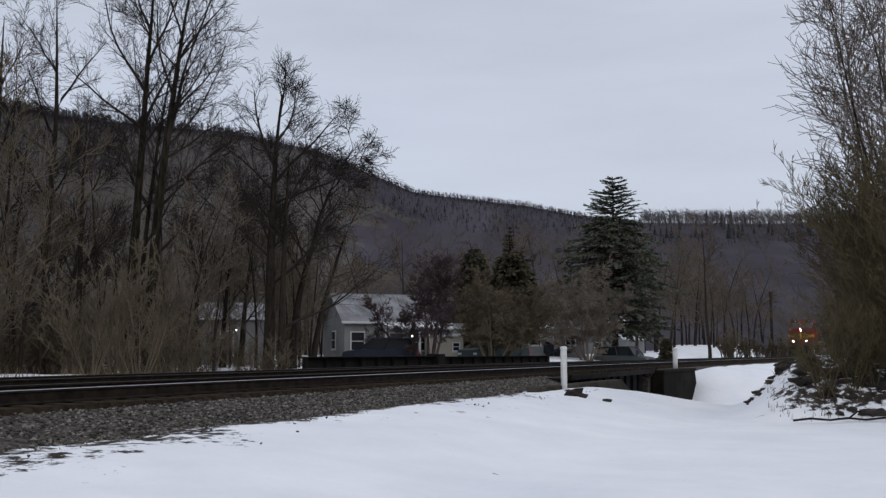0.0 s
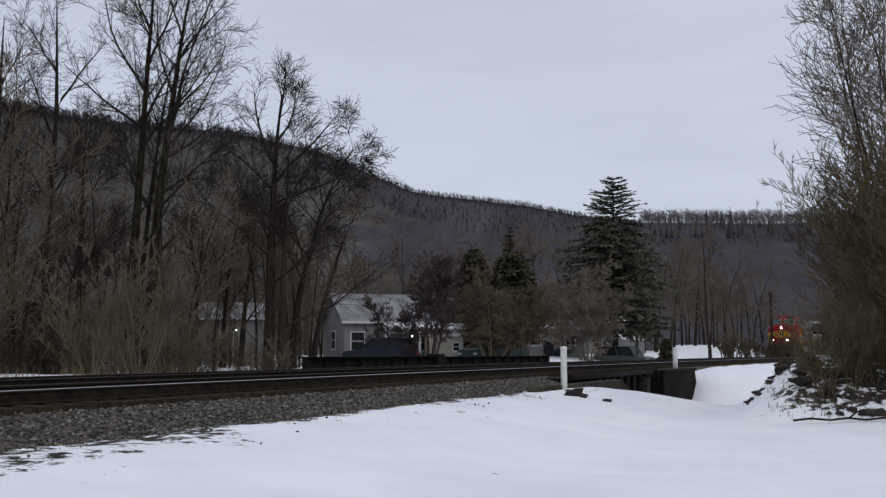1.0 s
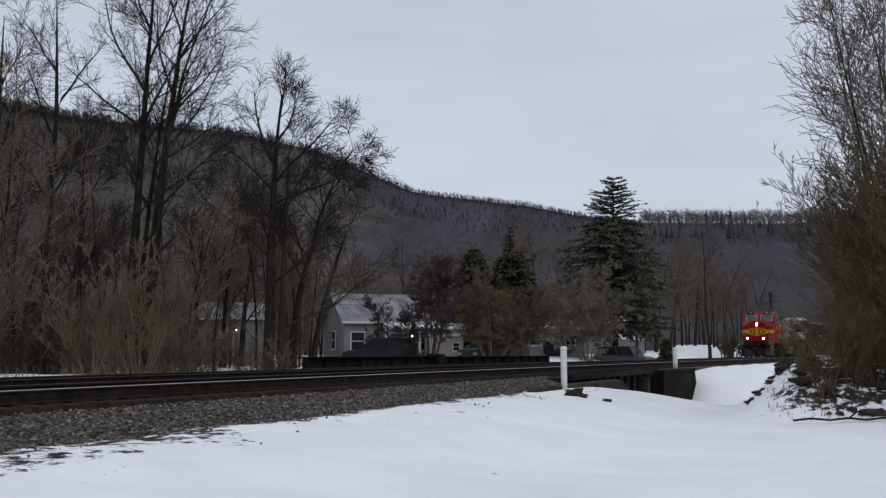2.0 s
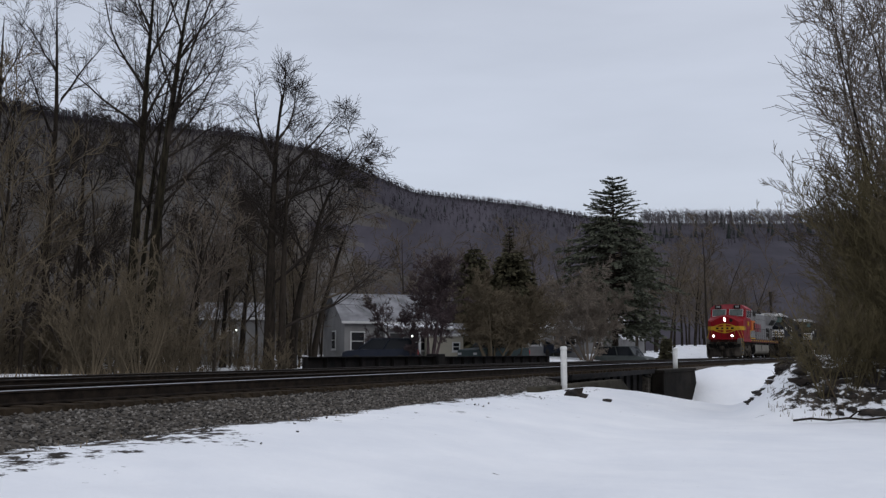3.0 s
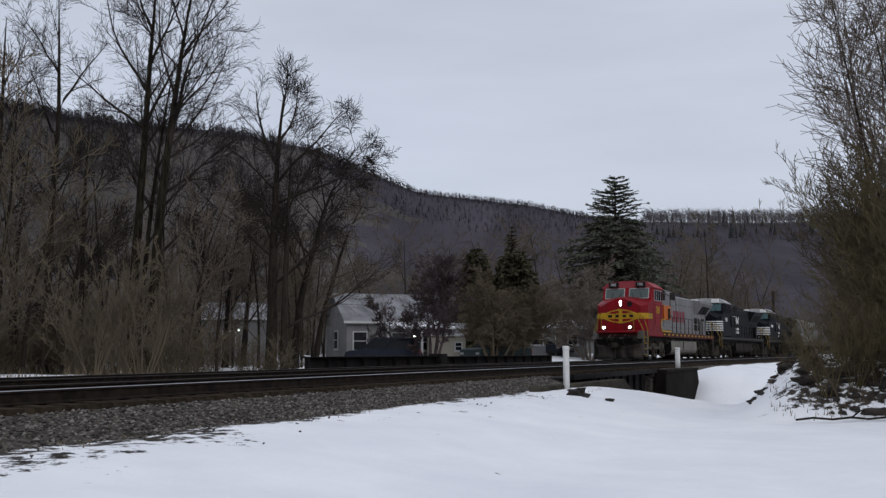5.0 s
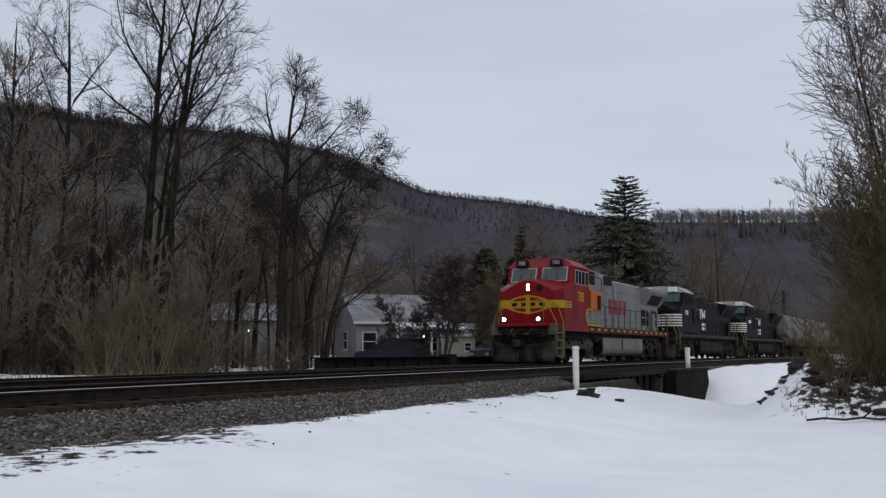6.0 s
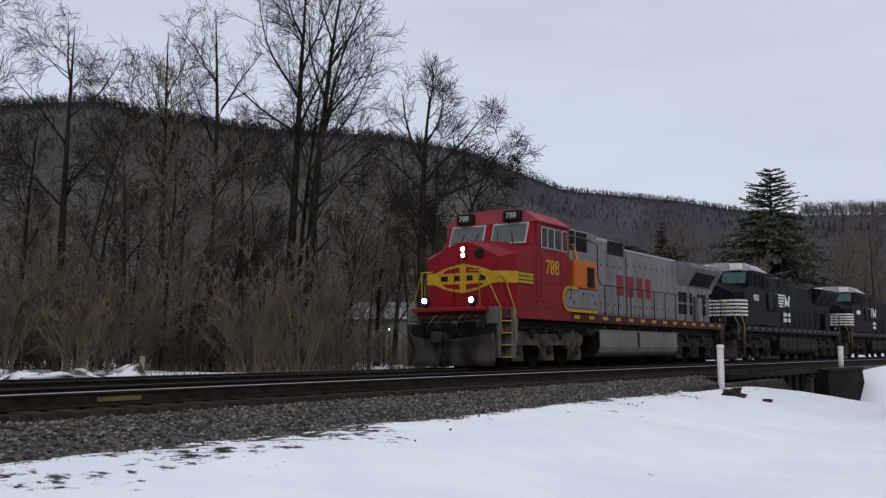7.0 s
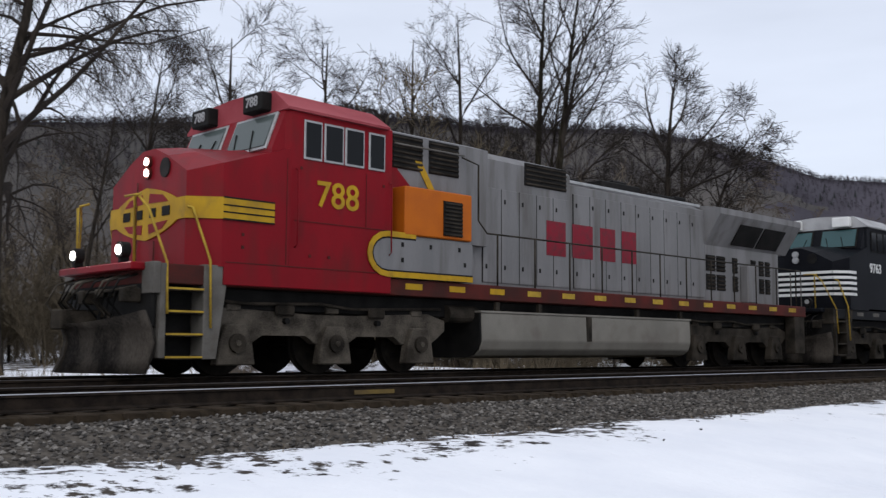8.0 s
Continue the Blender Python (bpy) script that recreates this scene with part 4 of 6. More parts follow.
    part("tank_strap", box(10.45, 10.62, -1.49, 1.49, 0.62, 1.15), GRIME, tk)
    part("tank_rim", box(7.12, 14.63, -1.475, 1.475, 1.162, 1.20), TANK if hero else GRIME, tk)
    for x in (7.6, 8.9, 12.4, 14.2):
        part("tank_fitting", box(x, x + 0.10, -1.44, -1.36, 1.2, 1.38), GRIME, tk)
    part("air_reservoir", disc(0, 0, 0, 0.17, -0.4, 0.4, 14), GRIME, lo).matrix_basis = pose(6.85, -1.15, 1.12, 0, 0, 90)
    # pilot, plow, coupler and front steps
    for sgn in (-1, 1):
        rings = []
        for k in range(7):
            u = k / 6
            y = sgn * 1.46 * u
            front = -0.60 + 0.66 * u ** 1.15
            top = 0.80 + 0.20 * u ** 2
            curl = [(0.0, 0.07), (0.09, 0.30), (0.13, 0.52), (0.08, 0.74), (-0.04, top)]
            rings.append([(front + a, y, z) for a, z in curl] + [(front + a + 0.05, y, z) for a, z in curl[::-1]])
        part("plow_blade", loft(rings), PLOW, lo, "dirty curled snow plow blade", smooth=True)
        part("plow_brace", box(0.02, 0.24, *sorted((sgn * 0.9, sgn * 0.98)), 0.30, 0.90), GRIME, lo)
    part("plow_nose", prism([(-0.64, 0.08), (-0.52, 0.32), (-0.48, 0.55), (-0.52, 0.76), (-0.44, 0.76), (-0.40, 0.5), (-0.50, 0.08)], -0.05, 0.05), GRIME, lo)
    part("pilot_plate", box(0.16, 0.24, -1.45, 1.45, 0.75, 1.70, 0.02), DARK, lo)
    part("front_deck", box(-0.08, 0.85, -1.25, 1.25, 1.60, 1.72, 0.02), body, lo)
    part("coupler", prism([(-0.62, -0.16), (-0.70, 0.02), (-0.62, 0.2), (-0.38, 0.13), (0.3, 0.09), (0.3, -0.09), (-0.4, -0.1)], 0.72, 1.02, 0.02, axis="z"), GRIME, lo)
    for y in (-0.7, -0.52, -0.36, 0.36, 0.52, 0.7):
        k = rng.uniform(0.12, 0.25)
        rod("air_hose", [(0.14, y, 1.35), (-0.05, y * 1.05, 1.28), (-0.14, y * 1.1, 1.05 - k), (-0.12, y * 0.95, 0.80 - k / 2)], 0.028, DARK, lo)
    for k in range(9):
        y = -1.1 + 2.2 * k / 8 + rng.uniform(-0.08, 0.08)
        a = rng.uniform(0.1, 0.3)
        rod("cable", [(0.12, y, 1.55), (-0.10 - a * 0.3, y + 0.05, 1.45), (-0.18 - a * 0.5, y + a, 1.15), (-0.05, y + 0.6 * a, 0.95 - 0.3 * a), (0.12, y + 0.2 * a, 0.9)], 0.022, (DARK, GRIME, TRUCK)[k % 3], lo)
    for k, y in enumerate((-1.05, -0.25, 0.32, 0.95)):
        part("bracket", box(-0.12, 0.16, y - 0.09, y + 0.09, 1.12 + 0.1 * (k % 2), 1.34, 0.02), TRUCK if k % 2 else GRIME, lo)
    rod("uncoupling_lever", [(-0.02, -1.3, 1.35), (-0.06, -0.4, 1.30), (-0.06, 0.4, 1.30), (-0.02, 1.3, 1.35)], 0.022, GRIME, lo)
    for sgn in (-1, 1):
        for zz in (1.85,):
            dl = part("ditch_light_housing", disc(0, 0, 0, 0.125, -0.09, 0.06, 18), DARK, lo)
            dl.matrix_basis = pose(0.0, sgn * 0.79, 1.92, 0, 0, 90)
            part("ditch_light", disc(0, 0, 0, 0.070, 0.06, 0.072, 18), LAMP if hero else FRAME, dl, "lit round ditch light" if hero else "")
            part("bracket", box(-0.04, 0.10, sgn * 0.79 - 0.04, sgn * 0.79 + 0.04, 1.70, 1.82), DARK, lo)
        for x0 in (0.26,):
            ys = sorted((sgn * 1.16, sgn * 1.52))
            plate = STEP if hero else GRIME
            stair = part("stairwell", box(x0, x0 + 0.10, ys[0], ys[1], 0.30, 1.70, 0.01), plate, lo)
            part("side_plate", prism([(0.98, 1.72), (1.42, 1.72), (1.22, 0.28), (0.98, 0.28)], ys[0], ys[1], 0.01), plate, stair)
            part("back_plate", box(0.36, 0.98, *sorted((sgn * 1.12, sgn * 1.155)), 0.25, 1.7), DARK, stair)
            part("front_plate", box(0.14, 0.26, ys[0], ys[1], 1.25, 1.72, 0.01), plate, stair)
            for i in range(4):
                z = 0.28 + i * 0.34
                part("step", box(0.36, 0.98, ys[0], ys[1], z, z + 0.05, 0.008), GRIME, stair)
                part("step_edge", box(0.36, 0.98, *sorted((sgn * 1.521, sgn * 1.53)), z + 0.02, z + 0.05), DULL_YELLOW if hero else GRIME, stair)
        hr = DULL_YELLOW
        rod("handrail", [(0.10, sgn * 0.98, 1.72), (0.08, sgn * 0.98, 2.72), (0.15, sgn * 1.05, 2.78)], 0.02, hr, lo)
        rod("handrail", [(0.10, sgn * 0.62, 2.76), (0.12, sgn * 0.98, 2.76), (0.22, sgn * 1.15, 2.55), (0.36, sgn * 1.50, 1.72), (0.36, sgn * 1.55, 0.95)], 0.02, hr, lo, "yellow grab rail")
        rod("handrail", [(0.80, sgn * 1.28, 2.62), (0.84, sgn * 1.36, 2.60), (1.06, sgn * 1.55, 1.78), (1.08, sgn * 1.57, 0.75)], 0.02, hr, lo)
        # walkway handrail with stanchions
        post = SILVER if hero else BLACK
        rod("walkway_rail", [(6.80, sgn * 1.25, 4.20), (7.05, sgn * 1.47, 4.05), (7.05, sgn * 1.47, 2.95), (7.3, sgn * 1.47, 2.72), (20.2, sgn * 1.47, 2.72)], 0.019, GRIME if hero else post, lo)
        rod("walkway_rail", [(5.0, sgn * 1.3, 4.22), (6.8, sgn * 1.32, 4.22)], 0.019, STEP, lo)
        for i in range(12):
            x = 7.6 + i * 1.145
            rod("stanchion", [(x, sgn * 1.47, 1.66), (x, sgn * 1.47, 2.72)], 0.02, GRIME if hero else post, lo)
        rod("rear_rail", [(20.5, sgn * 1.47, 0.5), (20.5, sgn * 1.47, 2.72), (20.2, sgn * 1.47, 2.72)], 0.02, STEP, lo)
        rod("rear_rail", [(20.62, sgn * 1.1, 1.7), (20.62, sgn * 1.1, 2.7)], 0.02, STEP, lo)
        part("rear_step", box(20.0, 20.6, *sorted((sgn * 1.2, sgn * 1.5)), 0.35, 1.4, 0.02), GRIME, lo)
    part("rear_coupler", box(20.7, 21.55, -0.14, 0.14, 0.72, 1.0, 0.03), GRIME, lo)
    wheels = loco_truck(lo, (1.72, 3.70, 5.68), TRUCK if hero else GRIME) + loco_truck(lo, (15.3, 17.3, 19.3), GRIME)
    return lo, wheels


HOPPER = material("pale_grey_hopper_paint", (0.155, 0.15, 0.138), (0.115, 0.11, 0.10), 0.7, 0.7, bump=0.1, dirt=(0.07, 0.06, 0.05), dirt_amount=0.6, stretched=(1, 1, 0.3))


def hopper_car():
    h = thing("hopper_car", "pale grey covered hopper car with ribbed rounded sides", "freight car", "hopper cars of the train")
    half = [(1.15, 1.25), (1.52, 1.75), (1.56, 2.9), (1.45, 3.7), (1.05, 4.25), (0.5, 4.42)]
    end = [(0.6, 2.3), (1.25, 2.5), (1.50, 3.0), (1.42, 3.7), (1.03, 4.2), (0.49, 4.36)]
    part("body", loft([ring(1.2, end), ring(2.6, half), ring(14.4, half), ring(15.8, end)]), HOPPER, h, smooth=False)
    for i in range(10):
        x = 2.7 + i * 1.28
        part("rib", loft([ring(x, [(a + 0.03, b) for a, b in half[1:5]]), ring(x + 0.09, [(a + 0.03, b) for a, b in half[1:5]])]), HOPPER, h)
    for x in (4.2, 8.5, 12.8):
        part("discharge_hopper", loft([[(x - 1.6, -1.1, 1.3), (x + 1.6, -1.1, 1.3), (x + 1.6, 1.1, 1.3), (x - 1.6, 1.1, 1.3)], [(x - 0.4, -0.6, 0.45), (x + 0.4, -0.6, 0.45), (x + 0.4, 0.6, 0.45), (x - 0.4, 0.6, 0.45)]]), GRIME, h)
    part("side_sill", box(0.4, 16.6, -1.5, 1.5, 1.12, 1.24, 0.01), GRIME, h)
    part("roof_walk", box(1.0, 16.0, -0.35, 0.35, 4.46, 4.52), GRIME, h)
    for x in (0.4, 16.5):
        part("end_platform", box(x - 0.2, x + 0.2, -1.45, 1.45, 1.0, 1.3, 0.02), GRIME, h)
        for y in (-1.35, 1.35):
            rod("ladder_rail", [(x, y, 1.2), (x, y, 3.9)], 0.025, HOPPER, h)
    for x in (0.0, 17.0):
        part("coupler", box(x - 0.55, x + 0.55, -0.13, 0.13, 0.75, 1.0, 0.02), GRIME, h)
    wheels = []
    for c in (2.1, 14.9):
        for sgn in (-1, 1):
            part("truck_frame", prism([(c - 1.2, 0.38), (c - 0.6, 0.38), (c - 0.3, 0.25), (c + 0.3, 0.25), (c + 0.6, 0.38), (c + 1.2, 0.38), (c + 1.2, 0.62), (c + 0.5, 0.85), (c - 0.5, 0.85), (c - 1.2, 0.62)], *sorted((sgn * 0.95, sgn * 1.12)), 0.02), GRIME, h)
        wheels += [wheelset(h, c - 0.88, 0.457), wheelset(h, c + 0.88, 0.457)]
    return h, wheels


def front_s(t):
    """Where the train's front stands on the line at t seconds."""
    return 17.519 * (8 - t) - 0.1492 * (8 - t) ** 2


LOCO_LENGTH, CAR_LENGTH = 22.3, 18.1
TRAIN = []  # thing, its place behind the train's front, its two truck centres, its wheelsets, their radius
for k, (text, scheme) in enumerate((("red and silver diesel locomotive, yellow nose emblem, lit headlights", "red"),
                                    ("black diesel locomotive with white nose stripes, coupled behind the red one", "black_first"),
                                    ("black diesel locomotive with white stripes, last of the three", "black_second"))):
    ob, ws = locomotive(text, scheme)
    TRAIN.append((ob, k * LOCO_LENGTH, 3.7, 17.3, ws, 0.53))
car, ws = hopper_car()
TRAIN.append((car, 3 * LOCO_LENGTH, 2.1, 14.9, ws, 0.457))
for k in range(1, 4):
    c = copy_thing(car, Matrix())
    TRAIN.append((c, 3 * LOCO_LENGTH + k * CAR_LENGTH, 2.1, 14.9, [o for o in c.children if o.name.startswith("wheelset")], 0.457))


# ---------------------------------------------------------------- trees
def grow(rng, trunk, crown, p, d, length, r, level, spec):
    """One limb and, along it, the limbs that spring from it."""
    steps = (9, 6, 5, 4, 3, 3)[level]
    pts, radii, dirs = [tuple(p)], [r], [d]
    tip = r * (0.22 if level else 0.12)
    p = Vector(p)
    for i in range(steps):
        w = spec["wander"] * (0.35 if level == 0 else 1.0)
        up = spec["up"][min(level, len(spec["up"]) - 1)]
        d = (d + Vector((rng.gauss(0, w), rng.gauss(0, w), rng.gauss(0, w * 0.6) + up)) + (spec["lean"] if level == 0 else Vector((0, 0, 0)))).normalized()
        p = p + d * (length / steps)
        k = (i + 1) / steps
        pts.append(tuple(p))
        radii.append(max(spec["fine"], r + (tip - r) * k ** 0.85))
        dirs.append(d)
    tube_lists(*(trunk if level == 0 else crown), pts, radii, (8, 5, 4, 3, 3, 3)[level])
    if level + 1 >= spec["levels"]:
        return
    n = spec["kids"][level]
    n = max(1, int(n * rng.uniform(0.75, 1.25)))
    lo = spec["from"] if level == 0 else 0.18
    for i in range(n):
        t = lo + (1 - lo) * (i + rng.random()) / n
        f = t * steps
        j = min(int(f), steps - 1)
        a, b = Vector(pts[j]), Vector(pts[j + 1])
        q = a.lerp(b, f - j)
        base = dirs[j]
        side = base.cross(Vector((rng.gauss(0, 1), rng.gauss(0, 1), rng.gauss(0, 1)))).normalized()
        ang = radians(spec["angle"] * rng.uniform(0.65, 1.3))
        nd = (base * math.cos(ang) + side * math.sin(ang)).normalized()
        rr = radii[j] + (radii[j + 1] - radii[j]) * (f - j)
        ln = length * spec["ratio" if level == 0 else "ratio2"] * rng.uniform(0.6, 1.15) * ((1.15 - 0.65 * t) if level == 0 else (1.1 - 0.5 * t))
        ln = max(ln, spec["least"])
        grow(rng, trunk, crown, q, nd, ln, max(spec["fine"], rr * rng.uniform(0.42, 0.62)), level + 1, spec)


SPEC = dict(levels=5, kids=(15, 7, 6, 4), angle=40, up=(0.02, 0.09, 0.07, 0.04), wander=0.10, ratio=0.40, ratio2=0.52, least=0.45, fine=0.014, lean=Vector((0, 0, 0)))
SPEC["from"] = 0.38


def bare_tree(x, y, z, height, r, seed, bark=None, twig=None, name="bare_tree", label="tall leafless tree with grey-brown bark", category="tree",
              group="bare trees behind the track", first=(0, 0, 1), **kw):
    spec = dict(SPEC, **kw)
    rng = random.Random(seed)
    trunk, crown = ([], []), ([], [])
    grow(rng, trunk, crown, (0, 0, -0.3), Vector(first).normalized(), height, r, 0, spec)
    tr = thing(name, label, category, group, pose(x, y, z))
    mesh_object("trunk", *trunk, bark or BARK, tr, smooth=True)
    mesh_object("crown", *crown, twig or TWIG, tr)
    return tr


def shrub(x, y, z, height, stems, spread, seed, mat, label, r=0.03, name="shrub", group="", fine=0.007, kids=(7, 5, 4), levels=4, ratio=0.42, angle=32, up=0.05, start=0.2):
    rng = random.Random(seed)
    st, tw = ([], []), ([], [])
    for i in range(stems):
        a = rng.random() * 6.2832
        k = rng.random() ** 0.5
        spec = dict(SPEC, levels=levels, kids=kids, angle=angle, ratio=ratio, ratio2=ratio, least=0.15, fine=fine, up=(0.02, up, up), wander=0.16)
        spec["from"] = start
        d = Vector((math.cos(a) * spread * k, math.sin(a) * spread * k, 1)).normalized()
        grow(rng, st, tw, (0.5 * spread * k * math.cos(a), 0.5 * spread * k * math.sin(a), -0.15), d, height * rng.uniform(0.6, 1.05), r * rng.uniform(0.6, 1.2), 0, spec)
    sh = thing(name, label, "shrub" if name == "shrub" else "tree", group, pose(x, y, z))
    mesh_object("stem_clump", *st, mat, sh, smooth=True)
    mesh_object("crown", *tw, mat, sh)
    return sh


def at(az, d):
    x, y, _ = polar(az, d)
    return x, y, float(ground_height(np.array([x]), np.array([y]))[0])


RIGHT = Vector((0.93, 0.36, 0))  # along the line, away from the coming train's end


def limbed_tree(az, d, height, r, seed, limbs, lean=0.0, label="tall leafless tree with grey-brown bark", bark=None, twig=None, kids=(0, 8, 6, 4), angle=37, up=(0.0, 0.045, 0.04, 0.03),
                wander=0.11, ratio2=0.52, fine=0.008, small=7):
    """A tree whose main limbs are given: share of the trunk's height, lean from the vertical (to the right, degrees), lean away, length, thickness share."""
    rng = random.Random(seed)
    x, y, z = at(az, d)
    across = Vector((math.cos(radians(az)), math.sin(radians(az)), 0))
    away = Vector((-math.sin(radians(az)), math.cos(radians(az)), 0))
    spec = dict(SPEC, levels=5, kids=kids, angle=angle, up=up, wander=wander, ratio2=ratio2, fine=fine, least=0.5, lean=Vector((0, 0, 0)))
    trunk, crown = ([], []), ([], [])
    steps = 14
    pts, radii = [Vector((0, 0, -0.3))], [r * 1.25]
    way = Vector((0, 0, 1))
    for i in range(steps):
        k = (i + 1) / steps
        way = (way + across * (lean / steps + rng.gauss(0, 0.013)) + away * rng.gauss(0, 0.018)).normalized()
        pts.append(pts[-1] + way * (height / steps))
        radii.append(max(0.02, r * (1 - k) ** 0.8 + 0.02))
    tube_lists(*trunk, [tuple(q) for q in pts], radii, 9)

    def spring(share, side, back, length, thick):
        f = share * steps
        j = min(int(f), steps - 1)
        q = pts[j].lerp(pts[j + 1], f - j)
        a, b = math.tan(radians(side)), math.tan(radians(back))
        grow(rng, trunk, crown, q, (Vector((0, 0, 1)) + across * a + away * b).normalized(), length, max(0.03, radii[j] * thick), 1, spec)

    for limb in limbs:
        spring(*limb)
    for i in range(small):
        share = rng.uniform(0.45, 0.97)
        spring(share, rng.uniform(-58, 58), rng.uniform(-50, 50), height * rng.uniform(0.12, 0.22), 0.4)
    tr = thing("bare_tree", label, "tree", "bare trees behind the track", pose(x, y, z))
    mesh_object("trunk", *trunk, bark or BARK, tr, smooth=True)
    mesh_object("crown", *crown, twig or TWIG_DARK, tr)
    return tr


# the pair of tall trees with a slender one between, the forked one and its arching neighbour
limbed_tree(22.15, 50, 21.5, 0.27, 211, ((0.50, -30, 10, 3.6, 0.45), (0.57, 30, -25, 3.6, 0.45), (0.62, -46, 5, 4.6, 0.55), (0.63, 14, 20, 6.5, 0.6), (0.70, -24, -20, 5.0, 0.6),
            (0.76, 18, 0, 5.0, 0.7), (0.84, -20, 15, 4.0, 0.8), (0.42, 30, 30, 2.6, 0.3)), 0.07, bark=BARK_MOSS)
limbed_tree(21.15, 49, 20.5, 0.30, 237, ((0.34, 36, -15, 4.5, 0.34), (0.46, 58, 10, 5.0, 0.36), (0.50, -20, 25, 4.0, 0.4), (0.58, 14, -5, 8.0, 0.75), (0.60, 46, 10, 4.8, 0.45), (0.66, 32, -20, 5.0, 0.5),
            (0.72, -18, 15, 4.6, 0.6), (0.80, 24, 5, 4.2, 0.8), (0.86, -14, -10, 3.5, 0.8)), 0.11, bark=BARK_MOSS)
limbed_tree(21.75, 51, 17.5, 0.15, 238, ((0.45, 26, 10, 3.5, 0.6), (0.55, -28, 20, 3.0, 0.6), (0.66, 24, -20, 3.5, 0.7), (0.78, -20, 0, 3.0, 0.8)), 0.06, bark=BARK_MOSS, small=5)
limbed_tree(14.65, 48, 15.2, 0.30, 305, ((0.38, 58, 10, 5.0, 0.35), (0.47, -46, 0, 4.5, 0.4), (0.55, -44, 20, 4.2, 0.4), (0.64, 66, 5, 5.4, 0.5), (0.68, -42, 10, 4.0, 0.5), (0.70, 42, -20, 4.6, 0.6), (0.76, -30, 10, 4.0, 0.8),
            (0.84, 34, 15, 3.0, 0.8), (0.90, 8, -15, 2.6, 0.9)), 0.03)
limbed_tree(13.9, 47.5, 12.5, 0.20, 306, ((0.30, 66, 0, 5.5, 0.5), (0.50, 45, 20, 3.5, 0.5), (0.62, -30, 0, 3.0, 0.6), (0.75, 25, -15, 3.0, 0.7)), 0.04, small=5)
bare_tree(*at(13.3, 52), 12.4, 0.25, 17, label="leafless tree arching over with drooping twigs", lean=RIGHT * 0.075, up=(0.0, 0.02, -0.06, -0.12), twig=TWIG_DARK, kids=(15, 7, 6, 4), ratio=0.36, fine=0.011)
bare_tree(*at(12.2, 56), 10.0, 0.22, 18, label="low spreading leafless tree with drooping twigs", lean=RIGHT * 0.06, up=(0.0, 0.0, -0.05, -0.10), kids=(15, 7, 5, 3), ratio=0.42, angle=52, fine=0.012)
limbed_tree(26.5, 60, 21.5, 0.24, 321, ((0.45, -38, 0, 4.5, 0.5), (0.55, 36, 10, 4.5, 0.5), (0.63, -30, -20, 4.5, 0.6), (0.70, 26, 0, 5.0, 0.7), (0.80, -22, 15, 4.0, 0.8)), -0.04)
limbed_tree(29.3, 58, 20.5, 0.22, 322, ((0.42, 40, 0, 4.0, 0.5), (0.52, -34, 10, 5.0, 0.5), (0.62, 30, -20, 4.5, 0.6), (0.72, -26, 0, 4.5, 0.7), (0.80, 20, 15, 3.5, 0.8)), 0.05)
limbed_tree(24.8, 57, 14.5, 0.18, 324, ((0.45, 40, 0, 3.5, 0.5), (0.55, -35, 10, 3.5, 0.5), (0.68, 28, -20, 3.5, 0.6)), 0.08, small=5)
limbed_tree(34.4, 50, 16.4, 0.22, 323, ((0.48, -48, 0, 4.5, 0.5), (0.55, 46, 10, 4.0, 0.5), (0.66, -36, -20, 4.0, 0.6), (0.74, 38, 0, 4.0, 0.7), (0.84, -20, 10, 3.0, 0.8)), 0.03,
            label="leafless tree with drooping outer twigs", up=(0.0, 0.03, -0.04, -0.10))
limbed_tree(39.6, 46, 15.2, 0.21, 325, ((0.46, 44, 0, 4.0, 0.5), (0.56, -40, 10, 4.2, 0.5), (0.66, 32, -20, 4.0, 0.6), (0.76, -28, 0, 3.6, 0.7)), -0.06)
limbed_tree(44.5, 52, 16.0, 0.21, 326, ((0.46, -42, 0, 4.2, 0.5), (0.56, 38, 10, 4.2, 0.5), (0.68, -30, -20, 4.0, 0.6), (0.78, 26, 0, 3.6, 0.7)), 0.08)
bare_tree(*at(51.4, 30), 16.0, 0.36, 27, label="large leafless tree with long drooping branches", up=(0.03, -0.03, -0.18, -0.32), twig=TWIG_DARK, kids=(24, 10, 8, 4), ratio=0.50, ratio2=0.40, angle=58, wander=0.16, fine=0.007, **{"from": 0.3})
bare_tree(*at(57.0, 42), 16.0, 0.26, 28, kids=(13, 5, 4, 3))
# slim dark trees standing among the thicket
for i, (az, d, h) in enumerate(((17.2, 55, 10.5), (18.7, 53, 9.5), (23.6, 52, 11.0), (25.6, 47, 9.0), (28.3, 50, 12.0), (31.2, 47, 10.0), (32.6, 54, 12.5), (36.3, 48, 11.0), (41.6, 47, 10.5), (47.3, 44, 11.0), (16.2, 60, 9.0))):
    limbed_tree(az, d, h, 0.12, 400 + i, ((0.3, 40 - 80 * (i % 2), 10, 3.2, 0.6), (0.5, -35 + 70 * (i % 2), -10, 2.8, 0.6), (0.65, 25 - 50 * (i % 2), 20, 2.5, 0.7)), 0.16 - 0.1 * (i % 3),
                "slim dark leafless tree leaning in the thicket", kids=(0, 7, 5, 3), small=6)

